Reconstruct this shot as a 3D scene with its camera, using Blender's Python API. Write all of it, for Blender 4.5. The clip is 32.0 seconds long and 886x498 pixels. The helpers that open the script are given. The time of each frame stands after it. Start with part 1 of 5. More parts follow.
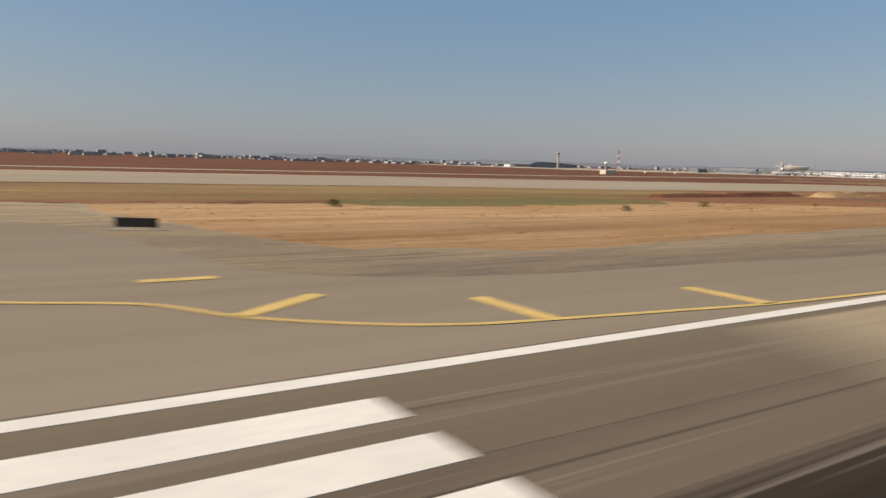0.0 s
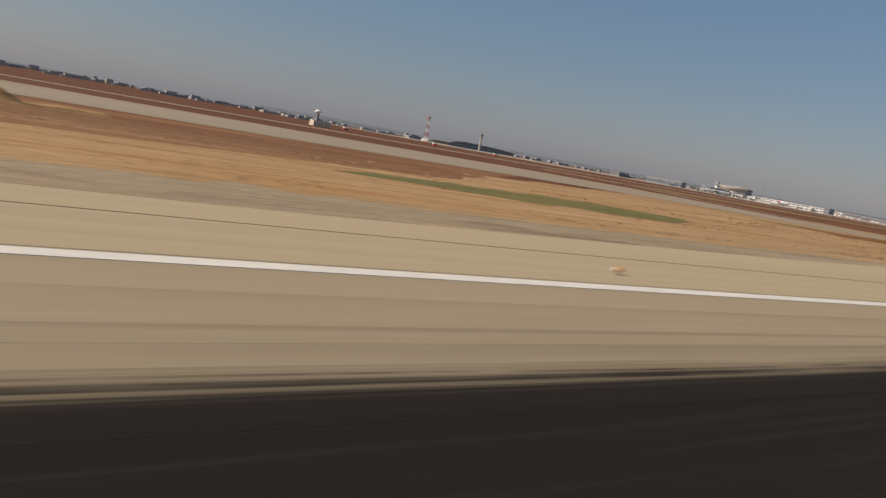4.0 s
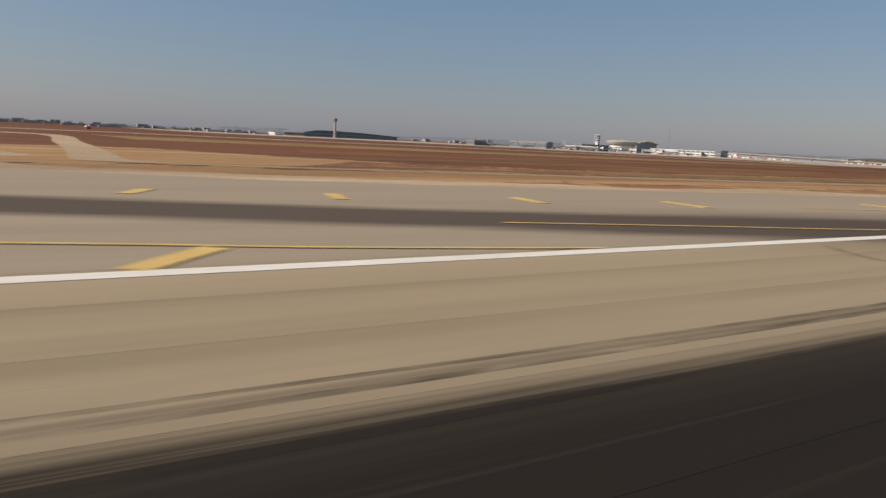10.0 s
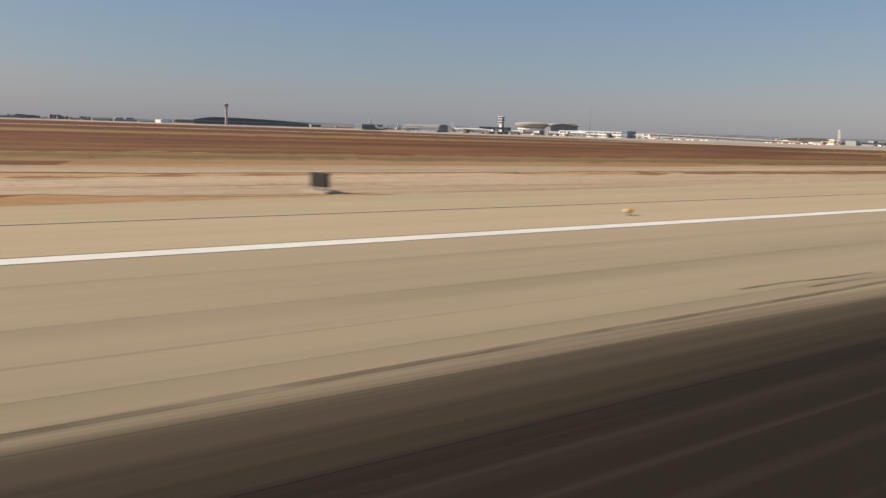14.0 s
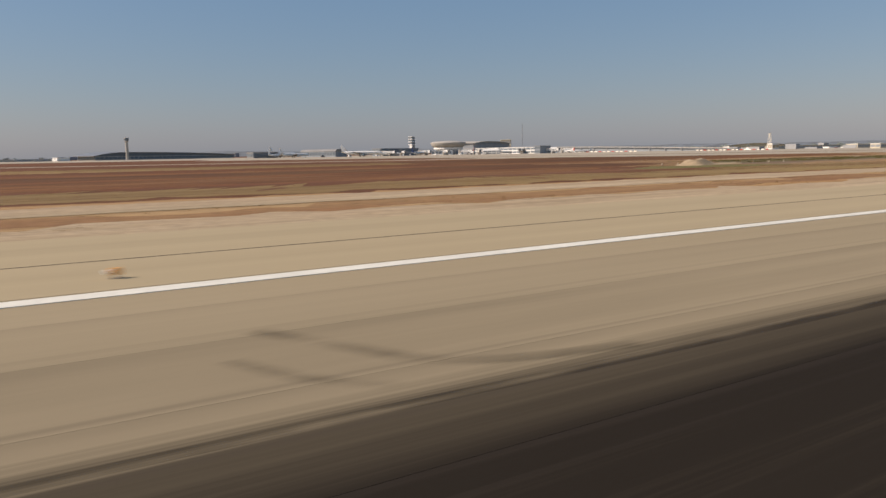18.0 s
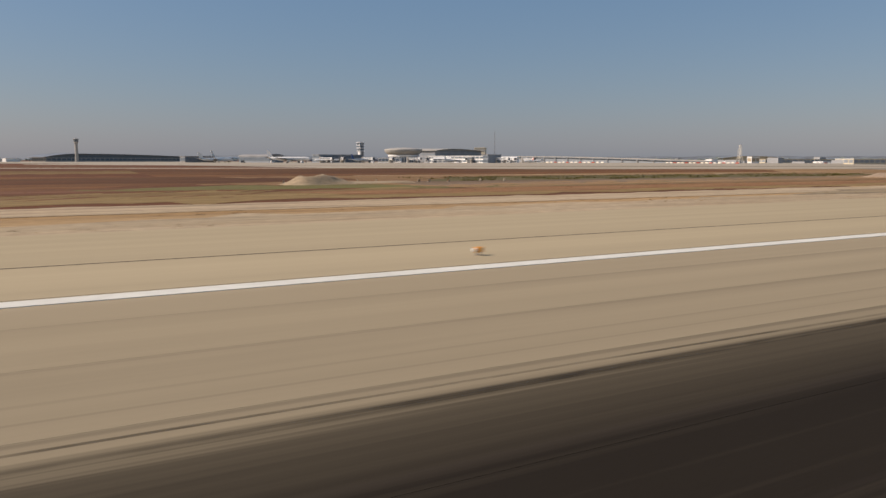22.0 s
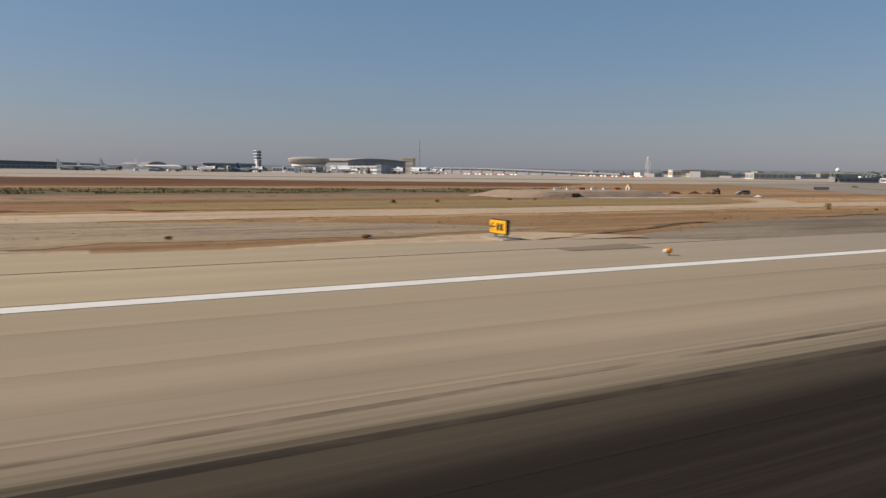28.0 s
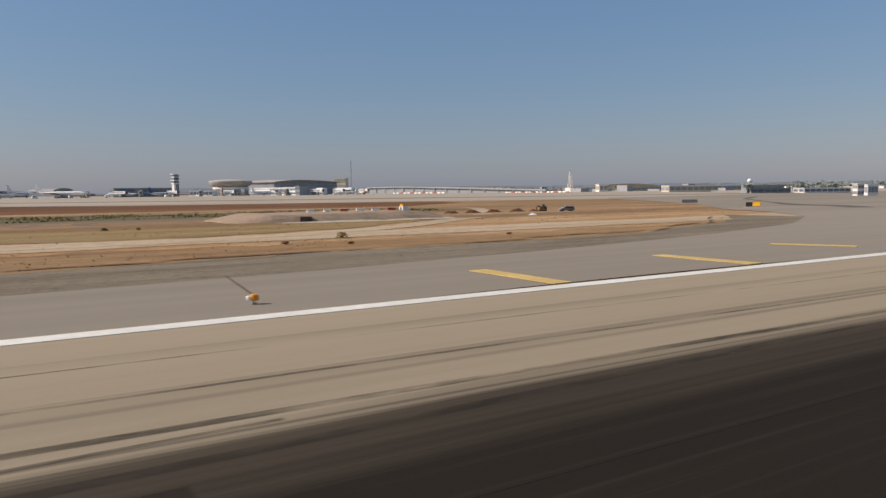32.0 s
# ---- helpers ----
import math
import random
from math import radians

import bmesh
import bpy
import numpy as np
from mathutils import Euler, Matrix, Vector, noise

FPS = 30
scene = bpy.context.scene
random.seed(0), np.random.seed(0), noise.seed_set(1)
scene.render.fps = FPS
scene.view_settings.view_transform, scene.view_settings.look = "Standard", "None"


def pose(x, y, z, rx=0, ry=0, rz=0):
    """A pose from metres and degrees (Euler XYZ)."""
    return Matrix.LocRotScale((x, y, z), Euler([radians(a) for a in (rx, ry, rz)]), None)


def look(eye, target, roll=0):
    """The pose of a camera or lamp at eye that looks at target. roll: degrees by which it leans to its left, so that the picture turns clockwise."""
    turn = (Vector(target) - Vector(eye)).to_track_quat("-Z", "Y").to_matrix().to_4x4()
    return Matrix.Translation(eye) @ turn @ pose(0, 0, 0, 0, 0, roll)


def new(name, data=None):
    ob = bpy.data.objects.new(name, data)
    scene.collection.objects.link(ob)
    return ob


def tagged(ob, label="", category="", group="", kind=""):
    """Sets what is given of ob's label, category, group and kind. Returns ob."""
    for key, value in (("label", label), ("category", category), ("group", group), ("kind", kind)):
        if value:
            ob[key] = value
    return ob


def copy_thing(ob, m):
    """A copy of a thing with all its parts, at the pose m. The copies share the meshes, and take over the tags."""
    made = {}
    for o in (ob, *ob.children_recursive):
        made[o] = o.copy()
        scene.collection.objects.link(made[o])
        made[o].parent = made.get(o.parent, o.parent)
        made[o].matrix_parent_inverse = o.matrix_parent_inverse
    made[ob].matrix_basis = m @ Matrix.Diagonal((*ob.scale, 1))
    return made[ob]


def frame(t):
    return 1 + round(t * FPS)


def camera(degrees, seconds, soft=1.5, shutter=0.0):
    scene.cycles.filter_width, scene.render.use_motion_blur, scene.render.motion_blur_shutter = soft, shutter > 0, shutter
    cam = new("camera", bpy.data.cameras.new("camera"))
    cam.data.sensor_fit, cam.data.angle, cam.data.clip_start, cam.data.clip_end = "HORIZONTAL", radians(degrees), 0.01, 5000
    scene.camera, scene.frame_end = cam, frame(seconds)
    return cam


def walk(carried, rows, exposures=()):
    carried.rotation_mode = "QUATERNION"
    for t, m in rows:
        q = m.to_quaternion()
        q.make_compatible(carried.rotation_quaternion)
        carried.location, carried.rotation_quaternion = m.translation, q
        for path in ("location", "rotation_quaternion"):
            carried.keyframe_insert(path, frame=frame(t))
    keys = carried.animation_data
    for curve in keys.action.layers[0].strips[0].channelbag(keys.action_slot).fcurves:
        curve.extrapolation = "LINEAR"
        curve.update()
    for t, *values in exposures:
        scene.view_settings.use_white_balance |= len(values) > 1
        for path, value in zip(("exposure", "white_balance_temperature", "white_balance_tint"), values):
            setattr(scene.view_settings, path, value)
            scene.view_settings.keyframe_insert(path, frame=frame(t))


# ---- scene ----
K = 0.475  # metres per plan unit: the whole plan is drawn in these units


def heading(yaw, pitch):
    a, b = radians(yaw), radians(pitch)
    return Vector((math.sin(a) * math.cos(b), math.cos(a) * math.cos(b), math.sin(b)))


# seconds, x along the runway, y across it, height, turn, tilt, lean
PATH = [
    (0.0, -34.03, 0.67, 6.67, 33.21, -6.72, 1.70),
    (0.5, 6.49, 0.67, 5.79, 34.62, -6.19, 2.71),
    (1.0, 47.10, 0.59, 5.23, 35.53, -6.18, 2.82),
    (1.5, 86.02, 0.70, 4.91, 34.59, -6.27, 3.17),
    (2.0, 125.52, 0.64, 4.70, 34.21, -7.60, 2.80),
    (2.5, 164.26, 0.70, 4.51, 33.38, -7.74, 2.09),
    (3.0, 202.53, 0.38, 4.28, 33.02, -5.86, -0.61),
    (3.5, 240.67, 0.74, 4.32, 33.08, -7.81, 0.25),
    (4.0, 277.87, 0.83, 4.32, 33.23, -8.10, 10.25),
    (4.5, 314.24, 0.79, 4.02, 36.26, -4.50, -1.73),
    (6.5, 455.13, 0.93, 3.71, 31.92, -9.00, 2.35),
    (7.0, 489.04, 1.08, 3.67, 31.99, -8.54, 1.88),
    (7.5, 521.34, 0.98, 3.64, 31.26, -7.81, -0.03),
    (8.0, 554.14, 0.91, 3.66, 31.26, -7.84, 1.06),
    (8.5, 584.54, 1.04, 3.64, 31.38, -8.52, 2.40),
    (9.0, 614.48, 1.10, 3.62, 31.19, -7.37, 0.17),
    (9.5, 643.07, 1.01, 3.56, 31.25, -8.18, 4.70),
    (10.0, 670.80, 0.90, 3.74, 32.05, -8.30, 2.83),
    (10.5, 697.48, -0.30, 3.64, 32.80, -7.80, 0.26),
    (11.0, 723.39, -0.55, 3.68, 32.99, -8.66, 0.16),
    (11.5, 748.83, -0.62, 3.64, 32.95, -7.73, -0.23),
    (12.0, 773.96, -0.56, 3.69, 32.82, -7.58, 0.21),
    (12.5, 799.05, -0.62, 3.64, 32.79, -7.95, -0.24),
    (13.0, 824.07, -0.58, 3.66, 33.50, -8.78, 0.48),
    (13.5, 849.69, -0.63, 3.64, 32.92, -9.30, 1.84),
    (14.0, 875.06, -0.54, 3.65, 33.06, -9.17, 1.88),
    (14.5, 901.13, -0.63, 3.64, 33.03, -8.41, 0.04),
    (16.5, 1004.18, -0.85, 3.64, 33.01, -6.93, 0.28),
    (17.0, 1028.56, -0.70, 3.72, 33.06, -7.92, 0.06),
    (17.5, 1053.30, -0.71, 3.64, 32.51, -7.46, -1.67),
    (18.0, 1077.59, -0.79, 3.66, 32.27, -7.45, -0.98),
    (18.5, 1101.64, -0.77, 3.64, 31.83, -7.96, 2.26),
    (19.0, 1125.51, -0.77, 3.68, 31.33, -7.51, 3.05),
    (19.5, 1149.09, -0.83, 3.64, 30.56, -7.31, 3.03),
    (20.0, 1171.79, -0.76, 3.70, 28.79, -7.17, 1.08),
    (20.5, 1194.63, -0.86, 3.64, 31.12, -6.57, -1.99),
    (21.0, 1215.62, -0.78, 3.67, 29.32, -6.86, 0.53),
    (21.5, 1236.59, -0.85, 3.64, 29.22, -6.96, 0.34),
    (22.0, 1255.94, -0.77, 3.68, 29.02, -6.87, 0.08),
    (22.5, 1274.95, -0.85, 3.64, 28.98, -6.62, 0.11),
    (23.0, 1292.49, -0.80, 3.66, 28.41, -7.04, -0.10),
    (23.5, 1309.80, -0.89, 3.63, 28.62, -6.46, 0.61),
    (24.0, 1325.84, -0.82, 3.68, 29.36, -6.90, -0.21),
    (24.5, 1342.12, -0.95, 3.64, 29.37, -6.68, 0.14),
    (25.0, 1357.01, -0.89, 3.69, 29.46, -5.98, 0.67),
    (25.5, 1371.74, -0.97, 3.64, 30.29, -5.70, 0.81),
    (27.5, 1422.35, -1.11, 3.64, 28.70, -6.19, 0.81),
    (28.0, 1432.19, -0.85, 3.67, 28.66, -5.99, 0.68),
    (28.5, 1442.25, -1.17, 3.64, 28.70, -5.58, 0.57),
    (29.0, 1450.83, -1.11, 3.70, 28.64, -5.32, 0.91),
    (29.5, 1459.31, -1.16, 3.62, 28.68, -4.91, 0.84),
    (30.0, 1466.47, -0.92, 3.67, 29.29, -5.42, 1.13),
    (30.5, 1474.08, -1.38, 3.62, 30.13, -5.05, 0.74),
    (31.0, 1479.93, -1.09, 3.72, 31.50, -4.82, 0.11),
    (31.5, 1486.32, -1.32, 3.62, 31.82, -4.32, -0.66),
    (32.0, 1492.01, -1.07, 3.77, 31.50, -4.53, -0.66),
]
cam = camera(62.07, 32.0, soft=1.5, shutter=0.28)
walk(cam, [(t, look(Vector((x, y, z)) * K, Vector((x, y, z)) * K + heading(a, b), r)) for t, x, y, z, a, b, r in PATH],
     exposures=[(0, 0.34, 7000, 11.5), (1, 0.24, 7050, 12), (2, -0.04, 7050, 12.5), (3, 0.04, 7050, 10), (4, 0.0, 7000, 12.5), (7, 0.14, 6950, 12.5), (9, 0.25, 6900, 12.5), (10, 0.16, 6900, 12.5), (11, 0.32, 6900, 12.5), (12, 0.56, 6900, 12.5), (13, 0.4, 6900, 12.5), (14, 0.3, 6950, 12.5),
                (17, 0.26, 6900, 12.5), (20, 0.18, 6800, 12.5), (24, 0.08, 6700, 12.5), (28, 0.1, 6550, 12.5), (29, 0.18, 6550, 12.5), (32, 0.18, 6480, 12.5)])

# ---- light ----
SUN_FROM = heading(-66, 0)
SUN_UP = radians(36)
world = bpy.data.worlds.new("world")
scene.world = world
world.use_nodes = True
nt = world.node_tree
sky = nt.nodes.new("ShaderNodeTexSky")
sky.sky_type = "NISHITA"
sky.sun_disc = False
sky.sun_elevation = SUN_UP
sky.sun_rotation = math.atan2(SUN_FROM.x, SUN_FROM.y)
sky.air_density, sky.dust_density, sky.ozone_density = 1.5, 0.5, 3.0
# dusty summer haze: the clear sky dimmed by dust, with an even pale veil over it
dimmed = nt.nodes.new("ShaderNodeMixRGB")
dimmed.blend_type = "MULTIPLY"
dimmed.inputs[0].default_value, dimmed.inputs[2].default_value = 1.0, (0.392, 0.352, 0.402, 1)
haze = nt.nodes.new("ShaderNodeMixRGB")
haze.blend_type = "ADD"
haze.inputs[0].default_value, haze.inputs[2].default_value = 1.0, (0.38, 1.02, 1.78, 1)
nt.links.new(sky.outputs[0], dimmed.inputs[1])
nt.links.new(dimmed.outputs[0], haze.inputs[1])
nt.links.new(haze.outputs[0], nt.nodes["Background"].inputs[0])
nt.nodes["Background"].inputs[1].default_value = 0.10
sun_data = bpy.data.lights.new("sun", "SUN")
sun_data.energy, sun_data.angle, sun_data.color = 4.8, radians(0.55), (1.0, 0.868, 0.755)
sun = new("sun", sun_data)
sun.matrix_world = look(Vector((0, 0, 50)), Vector((0, 0, 50)) - (SUN_FROM * math.cos(SUN_UP) + Vector((0, 0, math.sin(SUN_UP)))))

# ---- materials ----


def rgb(h):
    v = [int(h[i:i + 2], 16) / 255 for i in (0, 2, 4)]
    return (*[c / 12.92 if c <= 0.04045 else ((c + 0.055) / 1.055) ** 2.4 for c in v], 1)


class Nodes:
    def __init__(self, name):
        self.mat = bpy.data.materials.new(name)
        self.mat.use_nodes = True
        self.t = self.mat.node_tree
        self.out = self.t.nodes["Principled BSDF"]
        self.place = self.add("ShaderNodeNewGeometry").outputs["Position"]

    def add(self, kind, **sets):
        n = self.t.nodes.new(kind)
        for k, v in sets.items():
            if k == "operation":
                n.operation = v
            elif k == "blend":
                n.blend_type = v
        return n

    def link(self, a, b):
        self.t.links.new(a, b)

    def put(self, sock, v):
        if isinstance(v, (int, float, tuple)):
            sock.default_value = v
        else:
            self.link(v, sock)

    def noise(self, scale, stretch=(1, 1, 1), detail=4.0, rough=0.55, shift=(0, 0, 0)):
        m = self.add("ShaderNodeMapping")
        m.inputs["Scale"].default_value = tuple(s * scale for s in stretch)
        m.inputs["Location"].default_value = shift
        self.link(self.place, m.inputs[0])
        n = self.add("ShaderNodeTexNoise")
        n.inputs["Scale"].default_value, n.inputs["Detail"].default_value, n.inputs["Roughness"].default_value = 1.0, detail, rough
        self.link(m.outputs[0], n.inputs["Vector"])
        return n.outputs["Fac"]

    def ramp(self, fac, lo, hi):
        n = self.add("ShaderNodeMapRange")
        n.inputs["From Min"].default_value, n.inputs["From Max"].default_value = lo, hi
        self.link(fac, n.inputs["Value"])
        return n.outputs["Result"]

    def mix(self, fac, a, b, blend="MIX"):
        n = self.add("ShaderNodeMixRGB", blend=blend)
        self.put(n.inputs[0], fac), self.put(n.inputs[1], a), self.put(n.inputs[2], b)
        return n.outputs[0]

    def maths(self, op, a, b=0.0):
        n = self.add("ShaderNodeMath", operation=op)
        self.put(n.inputs[0], a), self.put(n.inputs[1], b)
        return n.outputs[0]

    def profile(self, x, pts):
        """A broken line through (x, value) points."""
        total = pts[0][1]
        for (xa, a), (xb, b) in zip(pts, pts[1:]):
            total = self.maths("ADD", self.maths("MULTIPLY", self.ramp(x, xa, xb), b - a), total)
        return total

    def axis(self, i):
        n = self.add("ShaderNodeSeparateXYZ")
        self.link(self.place, n.inputs[0])
        return self.maths("DIVIDE", n.outputs[i], K)

    def done(self, colour, rough=0.9, metal=0.0, bump=None, depth=0.1):
        self.put(self.out.inputs["Base Color"], colour)
        self.put(self.out.inputs["Roughness"], rough)
        self.out.inputs["Metallic"].default_value = metal
        self.out.inputs["Specular IOR Level"].default_value = 0.12 if isinstance(rough, float) and rough >= 0.8 else 0.4
        if bump is not None:
            b = self.add("ShaderNodeBump")
            b.inputs["Strength"].default_value, b.inputs["Distance"].default_value = 0.5, depth
            self.link(bump, b.inputs["Height"]), self.link(b.outputs[0], self.out.inputs["Normal"])
        return self.mat


def plain(name, h, rough=0.7, metal=0.0, vary=0.12, scale=1.2):
    """Paint, metal or plaster with grain and streaks."""
    n = Nodes(name)
    c = rgb(h)
    dark = tuple(x * (1 - 2 * vary) for x in c[:3]) + (1,)
    f = n.maths("MULTIPLY", n.noise(scale, (1, 1, 0.4)), n.noise(scale * 9))
    r = n.add("ShaderNodeObjectInfo").outputs["Random"]
    col = n.mix(n.ramp(f, 0.15, 0.4), dark, c)
    col = n.mix(n.maths("MULTIPLY", r, vary), col, dark)
    return n.done(col, rough, metal)


def earth(name, a, b, c, long=1.0, scale=0.05, fine=1.5):
    """Dry soil and grass: broad patches, streaks along the runway, fine speckle."""
    n = Nodes(name)
    big = n.ramp(n.noise(scale, (0.35 / long, 1, 1), 5), 0.36, 0.62)
    mid = n.ramp(n.noise(scale * 6, (0.3 / long, 1, 1), 5, 0.65), 0.35, 0.66)
    small = n.noise(fine, (1, 1, 1), 5, 0.7)
    col = n.mix(big, rgb(a), rgb(b))
    col = n.mix(n.maths("MULTIPLY", mid, 0.75), col, rgb(c))
    line = n.ramp(n.noise(scale * 14, (0.08 / long, 1, 1), 4, 0.6, (3, 1, 0)), 0.52, 0.68)
    col = n.mix(n.maths("MULTIPLY", line, 0.6), col, n.mix(0.55, rgb(b), (0.03, 0.022, 0.015, 1)))
    thin = n.ramp(n.noise(scale * 40, (0.05 / long, 1, 1), 4, 0.65, (5, 7, 0)), 0.50, 0.70)
    col = n.mix(n.maths("MULTIPLY", thin, 0.4), col, n.mix(0.6, rgb(b), (0.05, 0.03, 0.018, 1)))
    pale = n.ramp(n.noise(scale * 4, (0.2 / long, 1, 1), 5, 0.6, (9, 4, 0)), 0.55, 0.72)
    col = n.mix(n.maths("MULTIPLY", pale, 0.42), col, n.mix(0.35, rgb(c), (0.55, 0.44, 0.28, 1)))
    bare = n.ramp(n.noise(0.028, (0.13, 1, 1), 4, 0.6, (7, 2, 0)), 0.46, 0.62)
    col = n.mix(n.maths("MULTIPLY", bare, 0.6), col, n.mix(0.5, rgb(b), (0.035, 0.024, 0.017, 1)))
    patchy = n.ramp(n.noise(0.07, (0.16, 1, 1), 5, 0.7, (1, 11, 0)), 0.50, 0.66)
    col = n.mix(n.maths("MULTIPLY", patchy, 0.45), col, n.mix(0.55, rgb(c), (0.20, 0.17, 0.09, 1)))
    col = n.mix(n.ramp(small, 0.3, 0.75), n.mix(0.35, col, (0.03, 0.02, 0.012, 1)), col)
    return n.done(col, 0.95, 0.0, small, 0.15)


def pavement(name, a, b, rubber=False, ageing=0.0, film=False):
    n = Nodes(name)
    big = n.ramp(n.noise(0.05, (0.2, 1, 1), 5), 0.33, 0.66)
    streak = n.ramp(n.noise(0.9, (0.012, 1, 1), 5, 0.65), 0.3, 0.72)
    grain = n.noise(14, (1, 1, 1), 3, 0.7)
    r = n.add("ShaderNodeObjectInfo").outputs["Random"]
    col = n.mix(big, rgb(a), rgb(b))
    col = n.mix(n.maths("MULTIPLY", r, 0.18), col, rgb(b))
    col = n.mix(n.maths("MULTIPLY", streak, 0.36), col, n.mix(0.45, col, (0.03, 0.025, 0.02, 1)))
    if ageing:
        col = n.mix(n.maths("MULTIPLY", n.maths("MULTIPLY", n.ramp(n.axis(0), 700, 790), n.ramp(n.axis(0), 865, 796)), ageing), col, (0.305, 0.258, 0.18, 1))
        col = n.mix(n.maths("MULTIPLY", n.ramp(n.axis(0), 1435, 1488), ageing * (0.4 if rubber else 1.0)), col, (0.252, 0.221, 0.178, 1))
    if film:
        # rubber laid down by wheels that follow the turn-off line
        x, y = n.axis(0), n.axis(1)
        centre = n.profile(x, ((562, 122), (609, 89), (642, 65), (670, 40), (690, 32), (702, 27.2), (710, 24.6), (718, 22), (727, 18.6), (742, 14.8), (757, 10.6), (780, 4.8), (800, 0.6), (815, -2.4), (845, -8)))
        half = n.profile(x, ((600, 4.2), (690, 4.6), (710, 5.6), (730, 6.6), (748, 7.8)))
        sway = n.maths("MULTIPLY", n.maths("SUBTRACT", n.noise(0.8, (0.03, 1, 1), 4, 0.6, (6, 6, 0)), 0.5), 3.2)
        inside = n.maths("SUBTRACT", n.maths("ADD", half, sway), n.maths("ABSOLUTE", n.maths("SUBTRACT", y, centre)))
        track = n.maths("MULTIPLY", n.maths("MULTIPLY", n.ramp(x, 560, 572), n.ramp(x, 830, 795)), n.ramp(inside, -1.2, 1.4))
        skirt = n.maths("MULTIPLY", n.maths("MULTIPLY", n.ramp(x, 690, 712), n.ramp(x, 800, 765)), n.ramp(inside, -7.0, 0.5))
        col = n.mix(n.maths("MULTIPLY", skirt, 0.55), col, (0.082, 0.067, 0.054, 1))
        col = n.mix(n.maths("MULTIPLY", track, 0.9), col, (0.075, 0.06, 0.048, 1))
    if rubber:
        x, y = n.axis(0), n.axis(1)
        # sealed lane joints with a soft smear beside each
        lane = n.maths("FRACT", n.maths("DIVIDE", n.maths("ADD", y, 24.0), 3.78))
        smear = n.maths("MULTIPLY", n.ramp(lane, 0.70, 0.99), n.ramp(n.noise(0.05, (1, 0.3, 1), 3), 0.30, 0.6))
        blot = n.ramp(n.noise(0.35, (0.12, 1, 1), 5, 0.6, (2, 8, 0)), 0.48, 0.75)
        dull = n.maths("ADD", n.maths("MULTIPLY", smear, 0.42), n.maths("MULTIPLY", n.maths("MULTIPLY", blot, n.ramp(y, 20, 12)), 0.5))
        dull = n.maths("ADD", dull, n.maths("MULTIPLY", n.ramp(y, 17, 9), 0.22))
        col = n.mix(dull, col, n.mix(0.6, col, (0.05, 0.04, 0.03, 1)))
        # older, browner asphalt before the first bars and where the taxiway joins
        strip = n.maths("MULTIPLY", n.maths("MULTIPLY", n.ramp(y, 19.3, 19.7), n.ramp(y, 20.5, 20.3)), n.ramp(x, 75, 55))
        old = n.maths("MAXIMUM", n.ramp(n.maths("ADD", x, n.maths("MULTIPLY", y, -0.3)), -6, -14), strip)
        col = n.mix(n.maths("MULTIPLY", old, 0.7), col, (0.078, 0.062, 0.048, 1))
        # tyre rubber: a crisp edge of single streaks, then a film that thickens towards the middle
        wave = n.maths("MULTIPLY", n.maths("SUBTRACT", n.noise(0.05, (1, 0.02, 1), 3), 0.5), 1.4)
        fine = n.maths("MULTIPLY", n.maths("SUBTRACT", n.noise(2.4, (0.008, 1, 1), 4, 0.75), 0.5), 2.6)
        border = n.profile(x, ((0, 10.2), (130, 10.2), (218, 10.9), (255, 12.1), (310, 12.2), (420, 12.0), (490, 12.1), (530, 11.9), (575, 11.4), (640, 10.5), (690, 9.5), (735, 8.6), (830, 8.5), (885, 8.9), (1130, 9.0), (1180, 9.0), (1270, 9.1), (1330, 8.7), (1370, 8.8), (1440, 9.1), (1475, 9.6), (1500, 10.6)))
        reach = n.maths("SUBTRACT", n.maths("ADD", n.maths("ADD", wave, fine), border), n.maths("ABSOLUTE", y))
        zone = n.maths("MULTIPLY", n.ramp(x, 20, 130), n.ramp(x, 800, 640))
        edge = n.ramp(reach, -0.3, 0.7)
        body = n.ramp(n.maths("ADD", reach, n.maths("MULTIPLY", zone, 0.9)), 0.0, 2.8)
        thin = n.maths("ADD", 0.70, n.maths("MULTIPLY", zone, 0.22))
        cover = n.maths("MULTIPLY", edge, n.maths("ADD", thin, n.maths("MULTIPLY", n.maths("SUBTRACT", 0.97, thin), body)))
        worn_through = n.ramp(n.noise(3.2, (0.012, 1, 1), 4, 0.7, (4, 2, 0)), 0.53, 0.72)
        cover = n.maths("MULTIPLY", cover, n.maths("SUBTRACT", 1.0, n.maths("MULTIPLY", worn_through, 0.06)))
        col = n.mix(cover, col, n.mix(zone, (0.0155, 0.0124, 0.0098, 1), (0.0125, 0.0114, 0.0108, 1)))
        lines = n.ramp(n.noise(3.0, (0.004, 1, 1), 2, 0.5, (0, 7, 0)), 0.60, 0.68)
        near = n.maths("MULTIPLY", n.ramp(y, 16.0, 11.5), n.maths("ADD", 0.25, n.maths("MULTIPLY", zone, 0.6)))
        start = n.maths("MULTIPLY", n.ramp(x, 95, 45), n.ramp(y, 20.5, 15))
        late = n.maths("MULTIPLY", n.ramp(x, 1445, 1490), n.ramp(y, 14.5, 11.5))
        near = n.maths("MAXIMUM", near, n.maths("ADD", n.maths("MULTIPLY", start, 0.75), n.maths("MULTIPLY", late, 0.7)))
        rubbed = n.ramp(n.noise(2.1, (0.012, 1, 1), 3, 0.6, (3, 3, 0)), 0.57, 0.66)
